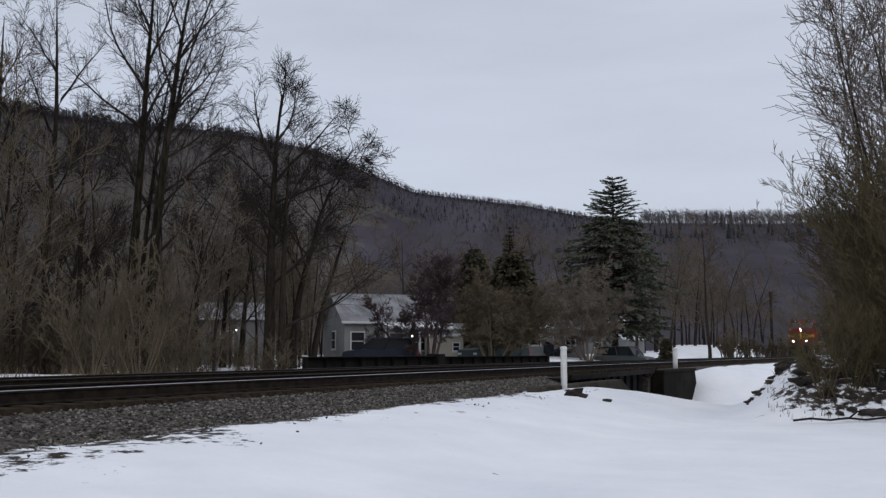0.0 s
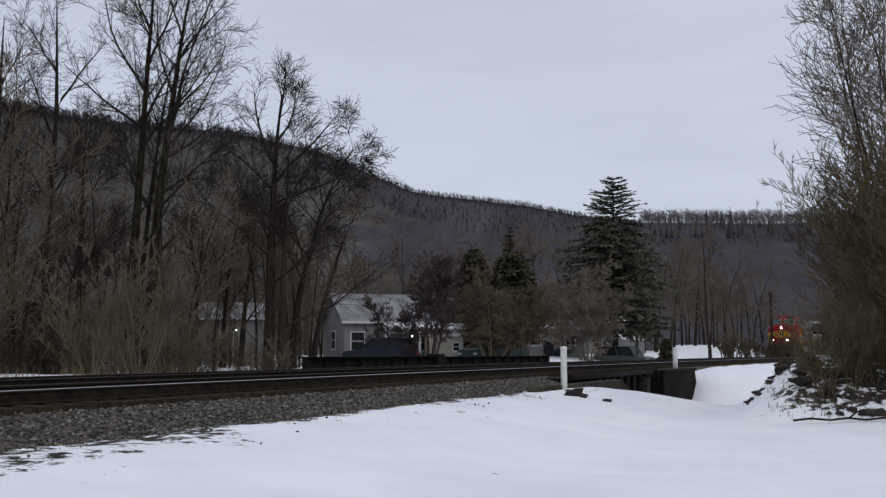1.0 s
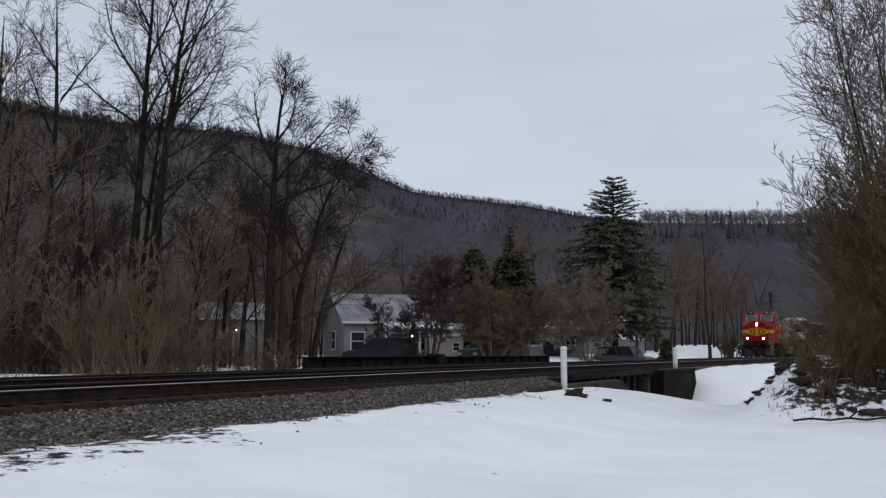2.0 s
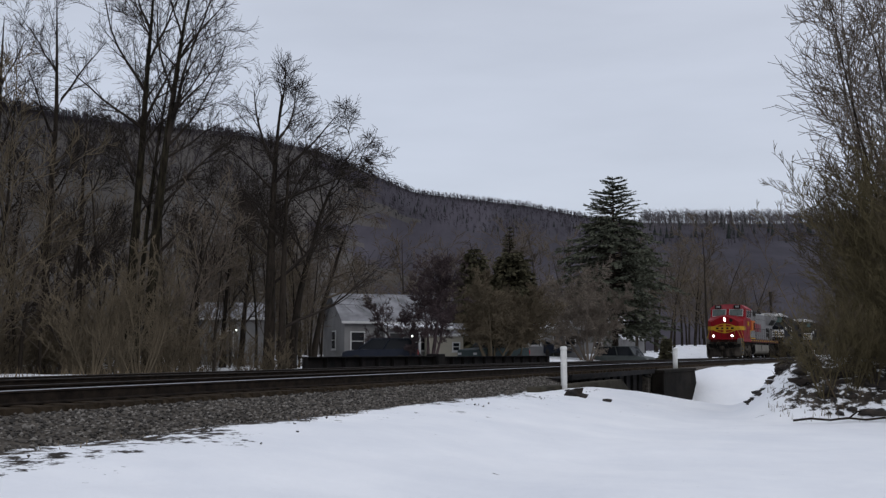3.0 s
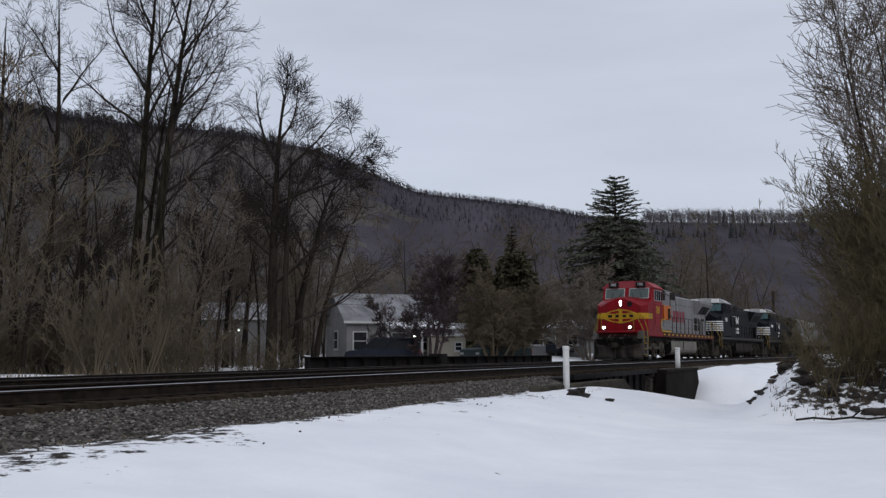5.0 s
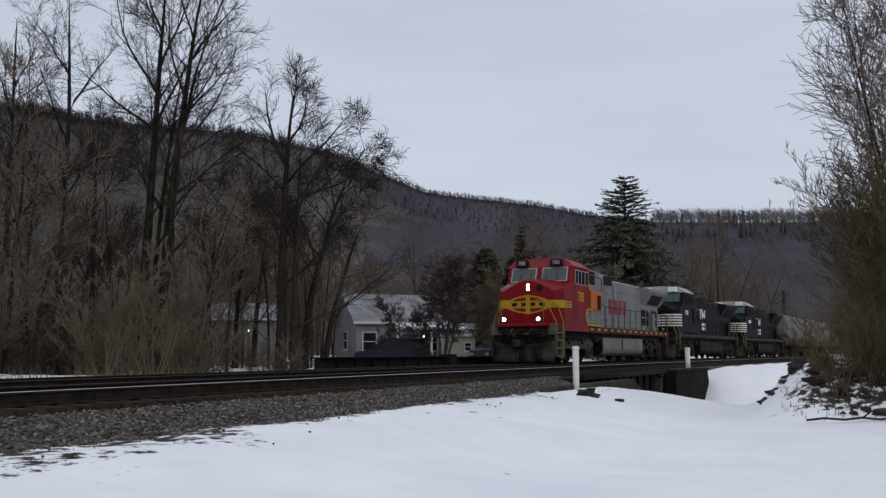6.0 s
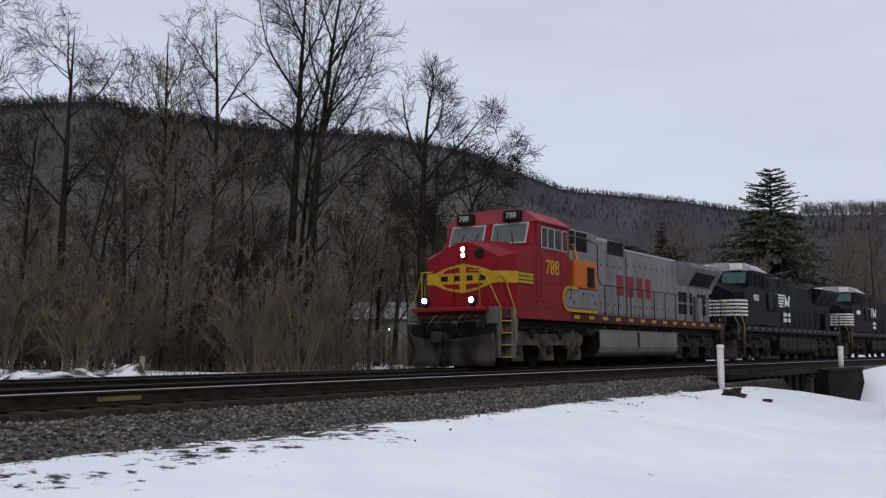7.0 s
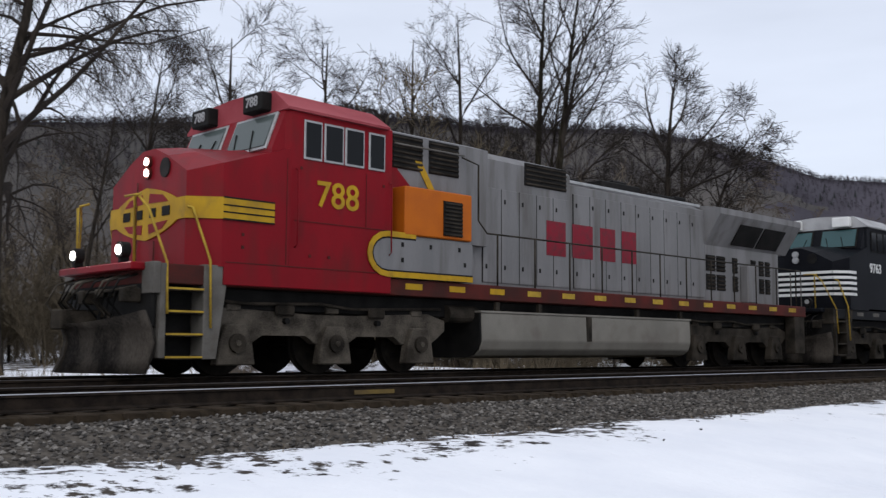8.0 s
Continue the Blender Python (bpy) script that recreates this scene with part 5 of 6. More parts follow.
# slender trees and saplings of the thicket
rng = random.Random(41)
KINDS = [bare_tree(*at(19.2, 44), 9.5, 0.12, 61, twig=TWIG, label="slender leaning leafless tree", kids=(10, 6, 4), levels=4, ratio=0.36, group="slender trees of the thicket", lean=RIGHT * 0.05, **{"from": 0.25}),
         bare_tree(*at(17.6, 46), 8.5, 0.10, 62, twig=TWIG, label="slender leafless tree in the thicket", kids=(12, 6, 4), levels=4, ratio=0.40, group="slender trees of the thicket", **{"from": 0.2}),
         bare_tree(*at(27.6, 46), 10.5, 0.12, 63, twig=TWIG_OLIVE_DARK, label="slender brown leafless tree", kids=(12, 6, 5), levels=4, ratio=0.38, group="slender trees of the thicket", lean=RIGHT * 0.03, **{"from": 0.2}),
         bare_tree(*at(30.6, 50), 9.0, 0.11, 64, twig=TWIG, label="slender leafless tree with drooping twigs", kids=(12, 6, 5), levels=4, ratio=0.42, up=(0.02, 0.0, -0.08), group="slender trees of the thicket", **{"from": 0.2})]
for i in range(90):
    az = 11.5 + 46 * (i + rng.random()) / 90
    k = KINDS[i % 4]
    d = rng.uniform(44, 78)
    s = rng.uniform(0.7, 1.25)
    if az < 19.3:
        d = 72 + 0.4 * (d - 44)
    copy_thing(k, pose(*at(az, d), 0, 0, rng.uniform(0, 360)) @ Matrix.Diagonal((s, s, s * rng.uniform(0.9, 1.15), 1)))

# brush at the foot of the thicket
BRUSH = [shrub(*at(33, 41), 3.4, 14, 0.6, 71, TWIG_OLIVE_DARK, "dense dark brown leafless brush", 0.018, "shrub", "brush behind the track", fine=0.008),
         shrub(*at(24.5, 43), 3.2, 12, 0.55, 72, TWIG_OLIVE_DARK, "dense brown leafless brush", 0.022, "shrub", "brush behind the track", fine=0.008),
         shrub(*at(37, 40), 4.2, 11, 0.45, 73, TWIG_OLIVE_DARK, "tall brown leafless brush", 0.025, "shrub", "brush behind the track", fine=0.008)]
for i in range(100):
    az = 15.0 + 44 * (i + rng.random()) / 100
    d = rng.uniform(37, 62)
    if az < 19.3:
        d = rng.uniform(72, 84)
    s = rng.uniform(0.75, 1.5)
    copy_thing(BRUSH[i % 3], pose(*at(az, d), 0, 0, rng.uniform(0, 360)) @ Matrix.Diagonal((s, s, s, 1)))

# thin growth before the shed and between the forked trees
for i in range(15):
    az = 12.0 + 8.0 * (i + rng.random()) / 15
    s = rng.uniform(0.55, 0.95)
    copy_thing(KINDS[i % 4], pose(*at(az, rng.uniform(50, 62)), 0, 0, rng.uniform(0, 360)) @ Matrix.Diagonal((s, s, s, 1)))
for i in range(9):
    az = 12.5 + 7.5 * (i + rng.random()) / 9
    s = rng.uniform(0.45, 0.8)
    copy_thing(BRUSH[1 if i % 3 else 0], pose(*at(az, rng.uniform(46, 58)), 0, 0, rng.uniform(0, 360)) @ Matrix.Diagonal((s, s, s * 1.2, 1)))

# the bushes and saplings on the mound
OLIVE = "tangled olive-brown leafless shrub on the mound"
HEDGE = [shrub(*at(-20.4, 28.5), 5.0, 16, 0.55, 81, TWIG_OLIVE, OLIVE, 0.03, "shrub", "shrubs on the mound", fine=0.006, kids=(9, 6, 5)),
         shrub(*at(-20.3, 27.5), 5.6, 17, 0.58, 82, TWIG_OLIVE, OLIVE, 0.03, "shrub", "shrubs on the mound", fine=0.006, kids=(9, 6, 5)),
         shrub(*at(-21.2, 28.5), 5.8, 20, 0.58, 83, TWIG_OLIVE_DARK, "tangled brown leafless shrub on the mound", 0.03, "shrub", "shrubs on the mound", fine=0.006, kids=(9, 6, 5))]
for az, d, s, k in ((-19.6, 32.0, 0.95, 1), (-19.3, 33.5, 1.05, 0), (-20.0, 26.5, 0.8, 0), (-21.4, 27, 0.9, 1), (-20.0, 30, 1.0, 1), (-19.9, 31.5, 1.1, 2), (-22.0, 29.0, 1.1, 1), (-23.8, 28, 1.1, 0), (-21.0, 33, 1.2, 0), (-19.6, 36, 1.1, 1)):
    copy_thing(HEDGE[k], pose(*at(az, d), 0, 0, az * 77) @ Matrix.Diagonal((s, s, s, 1)))
for az, d, h, seed in ((-19.4, 31, 10.5, 91), (-20.2, 29, 11.0, 92), (-21.4, 31, 12.5, 93), (-23.0, 30, 12.0, 94), (-20.4, 35, 13.0, 95), (-18.9, 37, 8.0, 96), (-20.8, 27, 9.5, 97), (-19.8, 33, 11.5, 98), (-20.0, 30.5, 10.0, 88), (-21.8, 28, 11.5, 89), (-20.9, 32, 9.5, 90)):
    bare_tree(*at(az, d), h, 0.075, seed, twig=TWIG, label="young leafless tree in the shrubs on the mound", group="young trees on the mound", kids=(15, 7, 5), levels=4, ratio=0.38, angle=38,
              up=(0.02, 0.05, 0.03), wander=0.09, fine=0.008, first=(-0.08, 0, 1), **{"from": 0.2})
for i in range(16):
    az = -15.8 - 6.5 * (i + rng.random()) / 16
    s = rng.uniform(0.22, 0.48)
    copy_thing(HEDGE[i % 3], pose(*at(az, rng.uniform(24.6, 28.0)), 0, 0, i * 67) @ Matrix.Diagonal((s, s, s, 1)))
# a pale sapling bending out over the bank
bare_tree(*at(-16.7, 24.8), 4.9, 0.022, 99, TWIG_PALE, TWIG_PALE, label="pale thin sapling bending over the snow", group="", kids=(6, 3), levels=3, first=(-0.42, 0.0, 1), ratio=0.3, fine=0.006, **{"from": 0.3})


def conifer(x, y, z, height, radius, seed, mat, name, label, tiers=26, ragged=0.25, low=0.08, per=13, power=0.8, open_top=1.1, broad=1.0, twiggy=9):
    """A trunk with whorls of boughs, each a spray of needle blades. Above open_top the boughs stand apart and rise at their tips."""
    rng = random.Random(seed)
    tv, tf, v, f = [], [], [], []
    tube_lists(tv, tf, [(0, 0, -0.3), (0, 0, height * 0.5), (0, 0, height)], [height * 0.018, height * 0.011, 0.02], 7)
    for i in range(tiers):
        t = low + (0.985 - low) * (i / (tiers - 1)) ** 0.95
        top = t > open_top
        reach = min(broad, (1 - t) ** power) * radius * rng.uniform(1 - ragged, 1 + ragged * 0.6) + 0.12
        for k in range(int(per * 1.1) if top else per):
            a = rng.random() * 6.2832
            lift = rng.uniform(-0.6, 0.6) * height / tiers
            ln = reach * (rng.uniform(0.6, 1.15) if top else rng.uniform(0.72, 1.1))
            droop = -rng.uniform(0.05, 0.30) if top else rng.uniform(-0.05, 0.26)
            p0 = Vector((0, 0, height * t + lift * min(1.0, 4 * (1 - t))))
            out = Vector((math.cos(a), math.sin(a), 0))
            side = Vector((-math.sin(a), math.cos(a), 0))
            pts = [p0 + out * (ln * u) + Vector((0, 0, ln * (0.16 * u - (0.16 + droop) * u * u))) for u in (0, 0.35, 0.7, 1.0)]
            tube_lists(tv, tf, pts, [0.045, 0.034, 0.024, 0.010], 3)
            for m in range(int((7 + ln * 10) if top else (8 + ln * twiggy))):
                u = 0.15 + 0.85 * rng.random() ** 0.7
                j = min(int(u * 3), 2)
                c = pts[j].lerp(pts[j + 1], u * 3 - j)
                bl = (0.42 + 0.3 * (1 - u)) * rng.uniform(0.6, 1.2) * (0.5 + 0.5 * min(1, ln)) * (0.6 if top else 1.0)
                dr = (out * rng.uniform(0.2, 1.0) + side * rng.uniform(-1, 1) + Vector((0, 0, rng.uniform(-0.6, 0.1) if not top else rng.uniform(-0.2, 0.3)))).normalized() * bl
                wd = dr.cross(Vector((rng.gauss(0, 1), rng.gauss(0, 1), rng.gauss(0, 1)))).normalized() * (bl * 0.17)
                b = len(v)
                v += [tuple(c - wd * 0.4), tuple(c + dr * 0.5 + wd), tuple(c + dr), tuple(c + dr * 0.5 - wd)]
                f.append((b, b + 1, b + 2, b + 3))
    tr = thing(name, label, "tree", "", pose(x, y, z))
    mesh_object("trunk", tv, tf, BARK, tr)
    mesh_object("crown", v, f, mat, tr)
    return tr


conifer(*at(-4.95, 88), 15.9, 6.9, 101, NEEDLE, "spruce_tree", "tall dark green spruce with an open spiky top", tiers=40, per=12, ragged=0.34, low=0.13, power=0.60, open_top=0.76, broad=0.74)
conifer(*at(0.85, 84), 8.7, 3.0, 102, CEDAR, "cedar_tree", "dense bronze-green cedar with a rounded top", tiers=24, ragged=0.15, low=0.10, per=20, power=0.36)
conifer(*at(0.95, 90), 11.6, 2.6, 105, CEDAR, "cedar_tree", "thin evergreen with an open top", tiers=24, ragged=0.3, low=0.25, per=9, power=0.7, open_top=0.55)
conifer(*at(3.0, 82), 8.8, 2.0, 103, CEDAR, "cedar_tree", "dense dark cedar with a rounded top", tiers=22, ragged=0.15, low=0.05, per=18, power=0.40)
conifer(*at(-7.75, 74), 2.3, 0.5, 104, CEDAR, "small_cedar", "small pointed brown-green cedar", tiers=14, ragged=0.15, low=0.02, per=12, power=0.5)


def round_tree(x, y, z, height, crown_r, seed, mat, label, stems=3, start=0.2):
    return shrub(x, y, z, height, stems, 0.28 * crown_r, seed, mat, label, 0.12, "bare_tree", "yard trees", fine=0.013, kids=(15, 13, 12), levels=4, ratio=0.46, angle=48, up=0.0, start=start)


round_tree(*at(5.6, 62), 6.4, 4.2, 111, TWIG_RED, "round purplish leafless yard tree", 6, 0.42)
round_tree(*at(2.0, 66), 5.8, 4.0, 113, TWIG_OLIVE_DARK, "broad brown leafless yard tree", 9, 0.30)
round_tree(*at(0.8, 68), 5.2, 3.6, 114, TWIG_OLIVE_DARK, "broad brown leafless yard tree", 8, 0.40)
round_tree(*at(-3.4, 78), 7.6, 2.6, 115, TWIG_PALE_GREY, "grey leafless yard tree with upright twigs", 6)
round_tree(*at(-2.4, 84), 6.2, 2.4, 116, TWIG_PALE_GREY, "grey leafless yard tree with upright twigs", 5)
# bare woodland between the yard and the hill
for i in range(54):
    az = -11 + 26 * (i + rng.random()) / 54
    k = KINDS[i % 4]
    s = rng.uniform(0.9, 1.7)
    copy_thing(k, pose(*at(az, rng.uniform(108, 160)), 0, 0, rng.uniform(0, 360)) @ Matrix.Diagonal((s * 1.3, s * 1.3, s, 1)))


# bare trees beyond the line, towards the bend
for i in range(22):
    x, y, z = at(-8.5 - 6.0 * (i + rng.random()) / 22, rng.uniform(128, 168))
    if abs(float(to_line(np.array([x]), np.array([y]))[1][0])) > 7:
        s = rng.uniform(0.8, 1.5)
        copy_thing(KINDS[i % 4], pose(x, y, z, 0, 0, rng.uniform(0, 360)) @ Matrix.Diagonal((s * 1.3, s * 1.3, s, 1)))


# ---------------------------------------------------------------- houses, cars and yard things beyond the line
SIDING = material("white_siding", (0.21, 0.207, 0.205), (0.15, 0.148, 0.147), 0.8, 0.7, bump=0.15, dirt=(0.19, 0.18, 0.17), dirt_amount=0.4)
CREAM = material("cream_siding", (0.36, 0.335, 0.27), (0.30, 0.275, 0.22), 0.8, 0.7, bump=0.15)
SHINGLE = material("grey_shingles_with_thin_snow", (0.11, 0.11, 0.116), (0.24, 0.24, 0.255), 0.9, 0.9, bump=0.4)
ROOF_SNOW = material("roof_snow", (0.78, 0.79, 0.83), (0.68, 0.69, 0.73), 1.0, 0.9, bump=0.2)
TRIM = material("white_trim", (0.55, 0.55, 0.54), (0.46, 0.46, 0.45), 3.0, 0.6, bump=0.05)
DOOR = material("dark_door", (0.05, 0.05, 0.055), (0.09, 0.085, 0.08), 3.0, 0.6, bump=0.1)
PORCH_LAMP = material("lit_porch_lamp", (1, 1, 0.95), (1, 1, 0.95), 1.0, 0.4, bump=0.0, emit=(0.92, 1.0, 0.93, 5.0))
PVC = material("white_plastic_post", (0.70, 0.70, 0.68), (0.60, 0.60, 0.58), 4.0, 0.5, bump=0.05, dirt=(0.35, 0.33, 0.30), dirt_amount=0.35)
EARTH = material("dark_wet_earth", (0.010, 0.008, 0.007), (0.042, 0.031, 0.024), 4.0, 0.95, bump=0.8)
BLUE_CAR = material("dark_blue_car_paint", (0.012, 0.016, 0.028), (0.02, 0.024, 0.036), 1.0, 0.4, bump=0.0, spec=0.12)
TEAL_CAR = material("dull_teal_car_paint", (0.030, 0.045, 0.046), (0.045, 0.062, 0.062), 1.0, 0.4, bump=0.0, spec=0.15)
GREY_CAR = material("grey_green_car_paint", (0.06, 0.07, 0.068), (0.08, 0.09, 0.088), 1.0, 0.4, bump=0.0, spec=0.15)
CAR_GLASS = glass("car_glass", (0.014, 0.016, 0.019), 0.1)
TYRE = material("tyre_rubber", (0.012, 0.012, 0.012), (0.025, 0.025, 0.025), 5.0, 0.85, bump=0.1)
TAIL = material("red_tail_lamp", (0.35, 0.012, 0.015), (0.3, 0.012, 0.015), 1.0, 0.3, bump=0.0)
FADED = material("faded_yellow_mark", (0.16, 0.105, 0.02), (0.09, 0.06, 0.02), 4.0, 0.8, bump=0.1)
STRAW = material("dry_weeds", (0.10, 0.073, 0.042), (0.18, 0.135, 0.08), 1.0, 0.95, bump=0.0)
STAKE = material("pale_wooden_stake", (0.34, 0.26, 0.16), (0.25, 0.19, 0.12), 3.0, 0.9, bump=0.3)


def house(label, m, length, width, wall_h, ridge_h, wall_mat, roof_mat, openings=(), eave=0.35, name="house"):
    """A gabled house: x along its ridge, its front at y = 0. Openings: face, along, bottom, width, height, kind."""
    h = thing(name, label, "house", "houses beyond the track", m)
    mid = width / 2
    shell = [(0, -1.0), (width, -1.0), (width, wall_h), (mid, ridge_h - 0.06), (0, wall_h)]
    w = part("wall", prism(shell, 0, length, axis="x"), wall_mat, h)
    t = 0.14
    for sgn in (0, 1):
        k = (ridge_h - wall_h) / mid
        y0 = -eave if sgn == 0 else width + eave
        z0 = wall_h - k * eave
        pts = [(y0, z0), (mid, ridge_h), (mid, ridge_h + t), (y0, z0 + t)]
        part("roof", prism(pts, -0.3, length + 0.3, axis="x"), roof_mat, h)
        fy = sorted((y0, y0 + (0.03 if sgn else -0.03)))
        part("fascia", box(-0.3, length + 0.3, fy[0], fy[1], z0 - 0.02, z0 + t + 0.01), TRIM, h)
    n = int(wall_h / 0.22)
    for i in range(n):
        part("siding_board", prism([(-0.012, i * 0.22), (-0.026, i * 0.22), (-0.006, i * 0.22 + 0.215), (0.0, i * 0.22 + 0.215)], 0.02, length - 0.02, axis="x"), wall_mat, w)
    for face, a, z, ww, hh, kind in openings:
        if face == "front":
            b = lambda x0, x1, d0, d1, z0, z1: box(x0, x1, -d1, -d0, z0, z1)
        else:
            b = lambda y0, y1, d0, d1, z0, z1: box(-d1, -d0, y0, y1, z0, z1)
        fr = part(kind + "_frame", b(a - 0.08, a + ww + 0.08, 0.005, 0.06, z - 0.08, z + hh + 0.08), TRIM, h)
        part("pane" if kind == "window" else "door_leaf", b(a, a + ww, 0.055, 0.075, z, z + hh), CAR_GLASS if kind == "window" else DOOR, fr)
        if kind == "window":
            part("sill", b(a - 0.12, a + ww + 0.12, 0.005, 0.11, z - 0.14, z - 0.085), TRIM, fr)
            part("sash_bar", b(a, a + ww, 0.076, 0.085, z + hh / 2 - 0.025, z + hh / 2 + 0.025), TRIM, fr)
    return h


def yard(az, d, turn, dz=0.0):
    x, y, z = at(az, d)
    return pose(x, y, z + dz, 0, 0, turn)


h1 = house("small white house with a grey roof and snowy porch", yard(10.4, 70, 25), 7.6, 6.2, 3.05, 4.95, SIDING, SHINGLE,
           (("front", 0.5, 1.0, 0.9, 1.2, "window"), ("front", 3.3, 0.1, 0.95, 2.05, "door"), ("front", 5.0, 1.0, 1.1, 1.1, "window"), ("side", 2.4, 1.1, 0.9, 1.2, "window")))
part("porch_roof", prism([(-2.0, 2.42), (0.0, 2.66), (0.0, 2.76), (-2.0, 2.52)], 2.3, 7.4, axis="x"), TRIM, h1)
part("porch_snow", prism([(-1.98, 2.524), (-0.05, 2.76), (-0.05, 2.86), (-1.9, 2.63)], 2.4, 7.3, axis="x"), ROOF_SNOW, h1, "snow on the porch roof")
for x in (2.45, 4.9, 7.2):
    part("porch_post", box(x - 0.07, x + 0.07, -1.9, -1.76, -0.4, 2.42, 0.01), TRIM, h1)
bm = bmesh.new()
bmesh.ops.create_uvsphere(bm, u_segments=10, v_segments=8, radius=0.09)
part("porch_lamp", bm, PORCH_LAMP, h1, "lit round porch lamp").matrix_basis = pose(4.55, -1.3, 1.95)
house("low cream-coloured outbuilding beside the white house", yard(5.75, 70, 10), 2.6, 4.0, 1.95, 2.7, CREAM, SHINGLE, (("front", 1.9, 0.9, 0.4, 0.5, "window"),), 0.15, "outbuilding")
house("white mobile home with snow on its roof", yard(0.3, 82, -6), 4.8, 3.4, 2.2, 2.75, SIDING, ROOF_SNOW,
      (("front", 0.6, 0.9, 0.9, 0.8, "window"), ("front", 2.6, 0.0, 0.85, 1.9, "door"), ("front", 3.6, 0.9, 0.7, 0.8, "window")), 0.2, "mobile_home")
house("distant white gabled house with a snowy roof", yard(-5.3, 118, 62), 7, 6.5, 1.9, 4.6, SIDING, ROOF_SNOW, (("side", 2.5, 0.8, 0.9, 1.1, "window"),), 0.3)
barn = house("tall weathered white shed behind the thicket", yard(18.5, 68, 12), 4.6, 5, 3.1, 4.1, SIDING, SHINGLE, (("front", 1.45, 0.0, 0.8, 2.2, "door"),), 0.25, "shed")
bm = bmesh.new()
bmesh.ops.create_uvsphere(bm, u_segments=8, v_segments=6, radius=0.06)
part("wall_lamp", bm, PORCH_LAMP, barn, "lit wall lamp").matrix_basis = pose(2.45, -0.16, 2.3)


def parked_car(label, m, paint, side, roof, length, width=1.78, wheels=(0.85, 3.5), r=0.34, name="parked_car"):
    """A car from its side outline: x from its nose back, y across."""
    c = thing(name, label, "car", "parked vehicles", m)
    hw = width / 2
    part("body", prism(side, -hw, hw, 0.05), paint, c)
    cab_lo, cab_hi = roof
    bm = loft([[(cab_lo[0], -hw + 0.04, cab_lo[2]), (cab_lo[1], -hw + 0.04, cab_lo[2]), (cab_lo[1], hw - 0.04, cab_lo[2]), (cab_lo[0], hw - 0.04, cab_lo[2])],
               [(cab_hi[0], -hw + 0.2, cab_hi[2]), (cab_hi[1], -hw + 0.2, cab_hi[2]), (cab_hi[1], hw - 0.2, cab_hi[2]), (cab_hi[0], hw - 0.2, cab_hi[2])]])
    part("cabin_glass", bm, CAR_GLASS, c)
    part("roof", box(cab_hi[0] - 0.03, cab_hi[1] + 0.03, -hw + 0.18, hw - 0.18, cab_hi[2] + 0.002, cab_hi[2] + 0.06, 0.02), paint, c)
    for y in (-1, 1):
        for k in (0.0, 0.42, 1.0):
            a = cab_lo[0] + (cab_lo[1] - cab_lo[0]) * k
            b = cab_hi[0] + (cab_hi[1] - cab_hi[0]) * k
            rod("pillar", [(a, y * (hw - 0.035), cab_lo[2]), (b, y * (hw - 0.195), cab_hi[2])], 0.04, paint, c)
        for x in wheels:
            w = part("wheel", disc(x, y * (hw - 0.1), r, r, -0.12, 0.12, 20, bevel=0.02), TYRE, c)
            part("rim", disc(x, y * (hw + 0.022), r, r * 0.6, -0.01, 0.01, 16), GRIME, w)
        part("headlight", box(-0.02, 0.06, *sorted((y * (hw - 0.4), y * (hw - 0.1))), 0.66, 0.80), FRAME, c)
        part("tail_light", box(length - 0.06, length + 0.02, *sorted((y * (hw - 0.3), y * (hw - 0.02))), 0.72, 0.98), TAIL, c)
    part("bumper", box(length - 0.03, length + 0.1, -hw + 0.05, hw - 0.05, 0.42, 0.6, 0.03), DOOR, c)
    return c


SUV = [(0, 0.35), (0.02, 0.82), (0.25, 0.93), (1.15, 1.02), (4.45, 1.06), (4.55, 0.9), (4.55, 0.4), (3.9, 0.3), (0.4, 0.3)]
parked_car("dark blue car parked in front of the white house", yard(10.5, 61, 8), BLUE_CAR, SUV, ((1.0, 4.5, 1.03), (1.75, 4.25, 1.62)), 4.55)
PICK = [(0, 0.45), (0, 1.0), (1.4, 1.12), (5.2, 1.12), (5.25, 0.5), (4.6, 0.42), (0.4, 0.42)]
parked_car("teal pickup truck parked beside the cedar", yard(3.4, 66, 50), TEAL_CAR, PICK, ((1.4, 3.1, 1.1), (1.95, 2.9, 1.72)), 5.25, 1.9, (1.0, 4.2), 0.38, "pickup_truck")
parked_car("grey-green boxy car parked under the spruce", yard(-6.9, 80, 148), GREY_CAR, SUV, ((1.0, 4.52, 1.03), (1.5, 4.4, 1.72)), 4.55)
parked_car("dark car parked beside the mobile home", yard(-2.0, 81, 120), BLUE_CAR, SUV, ((1.0, 4.5, 1.03), (1.75, 4.25, 1.55)), 4.55)


def marker_post(x, y, z, height, r, label):
    p = thing("marker_post", label, "post", "white marker posts", pose(x, y, z))
    rod("shaft", [(0, 0, -0.3), (0, 0, height - 0.06)], r, PVC, p, sides=16)
    v, f = [], []
    tube_lists(v, f, [(0, 0, height - 0.10), (0, 0, height - 0.02), (0, 0, height)], [r * 1.14, r * 1.12, r * 0.75], 16)
    f.append(tuple(range(len(v) - 16, len(v))))
    mesh_object("cap", v, f, PVC, p, smooth=True)
    return p


x, y, _ = polar(-2.05, 28.0)
marker_post(x, y, -0.50, 1.15, 0.088, "white plastic marker post standing in the snow")
marker_post(*on_line(39.2, 6.13, -0.24), 0.92, 0.11, "white plastic marker post on the concrete wall")
marker_post(*on_line(92, 6.5, -0.3), 1.0, 0.10, "small white marker post beside the far track")

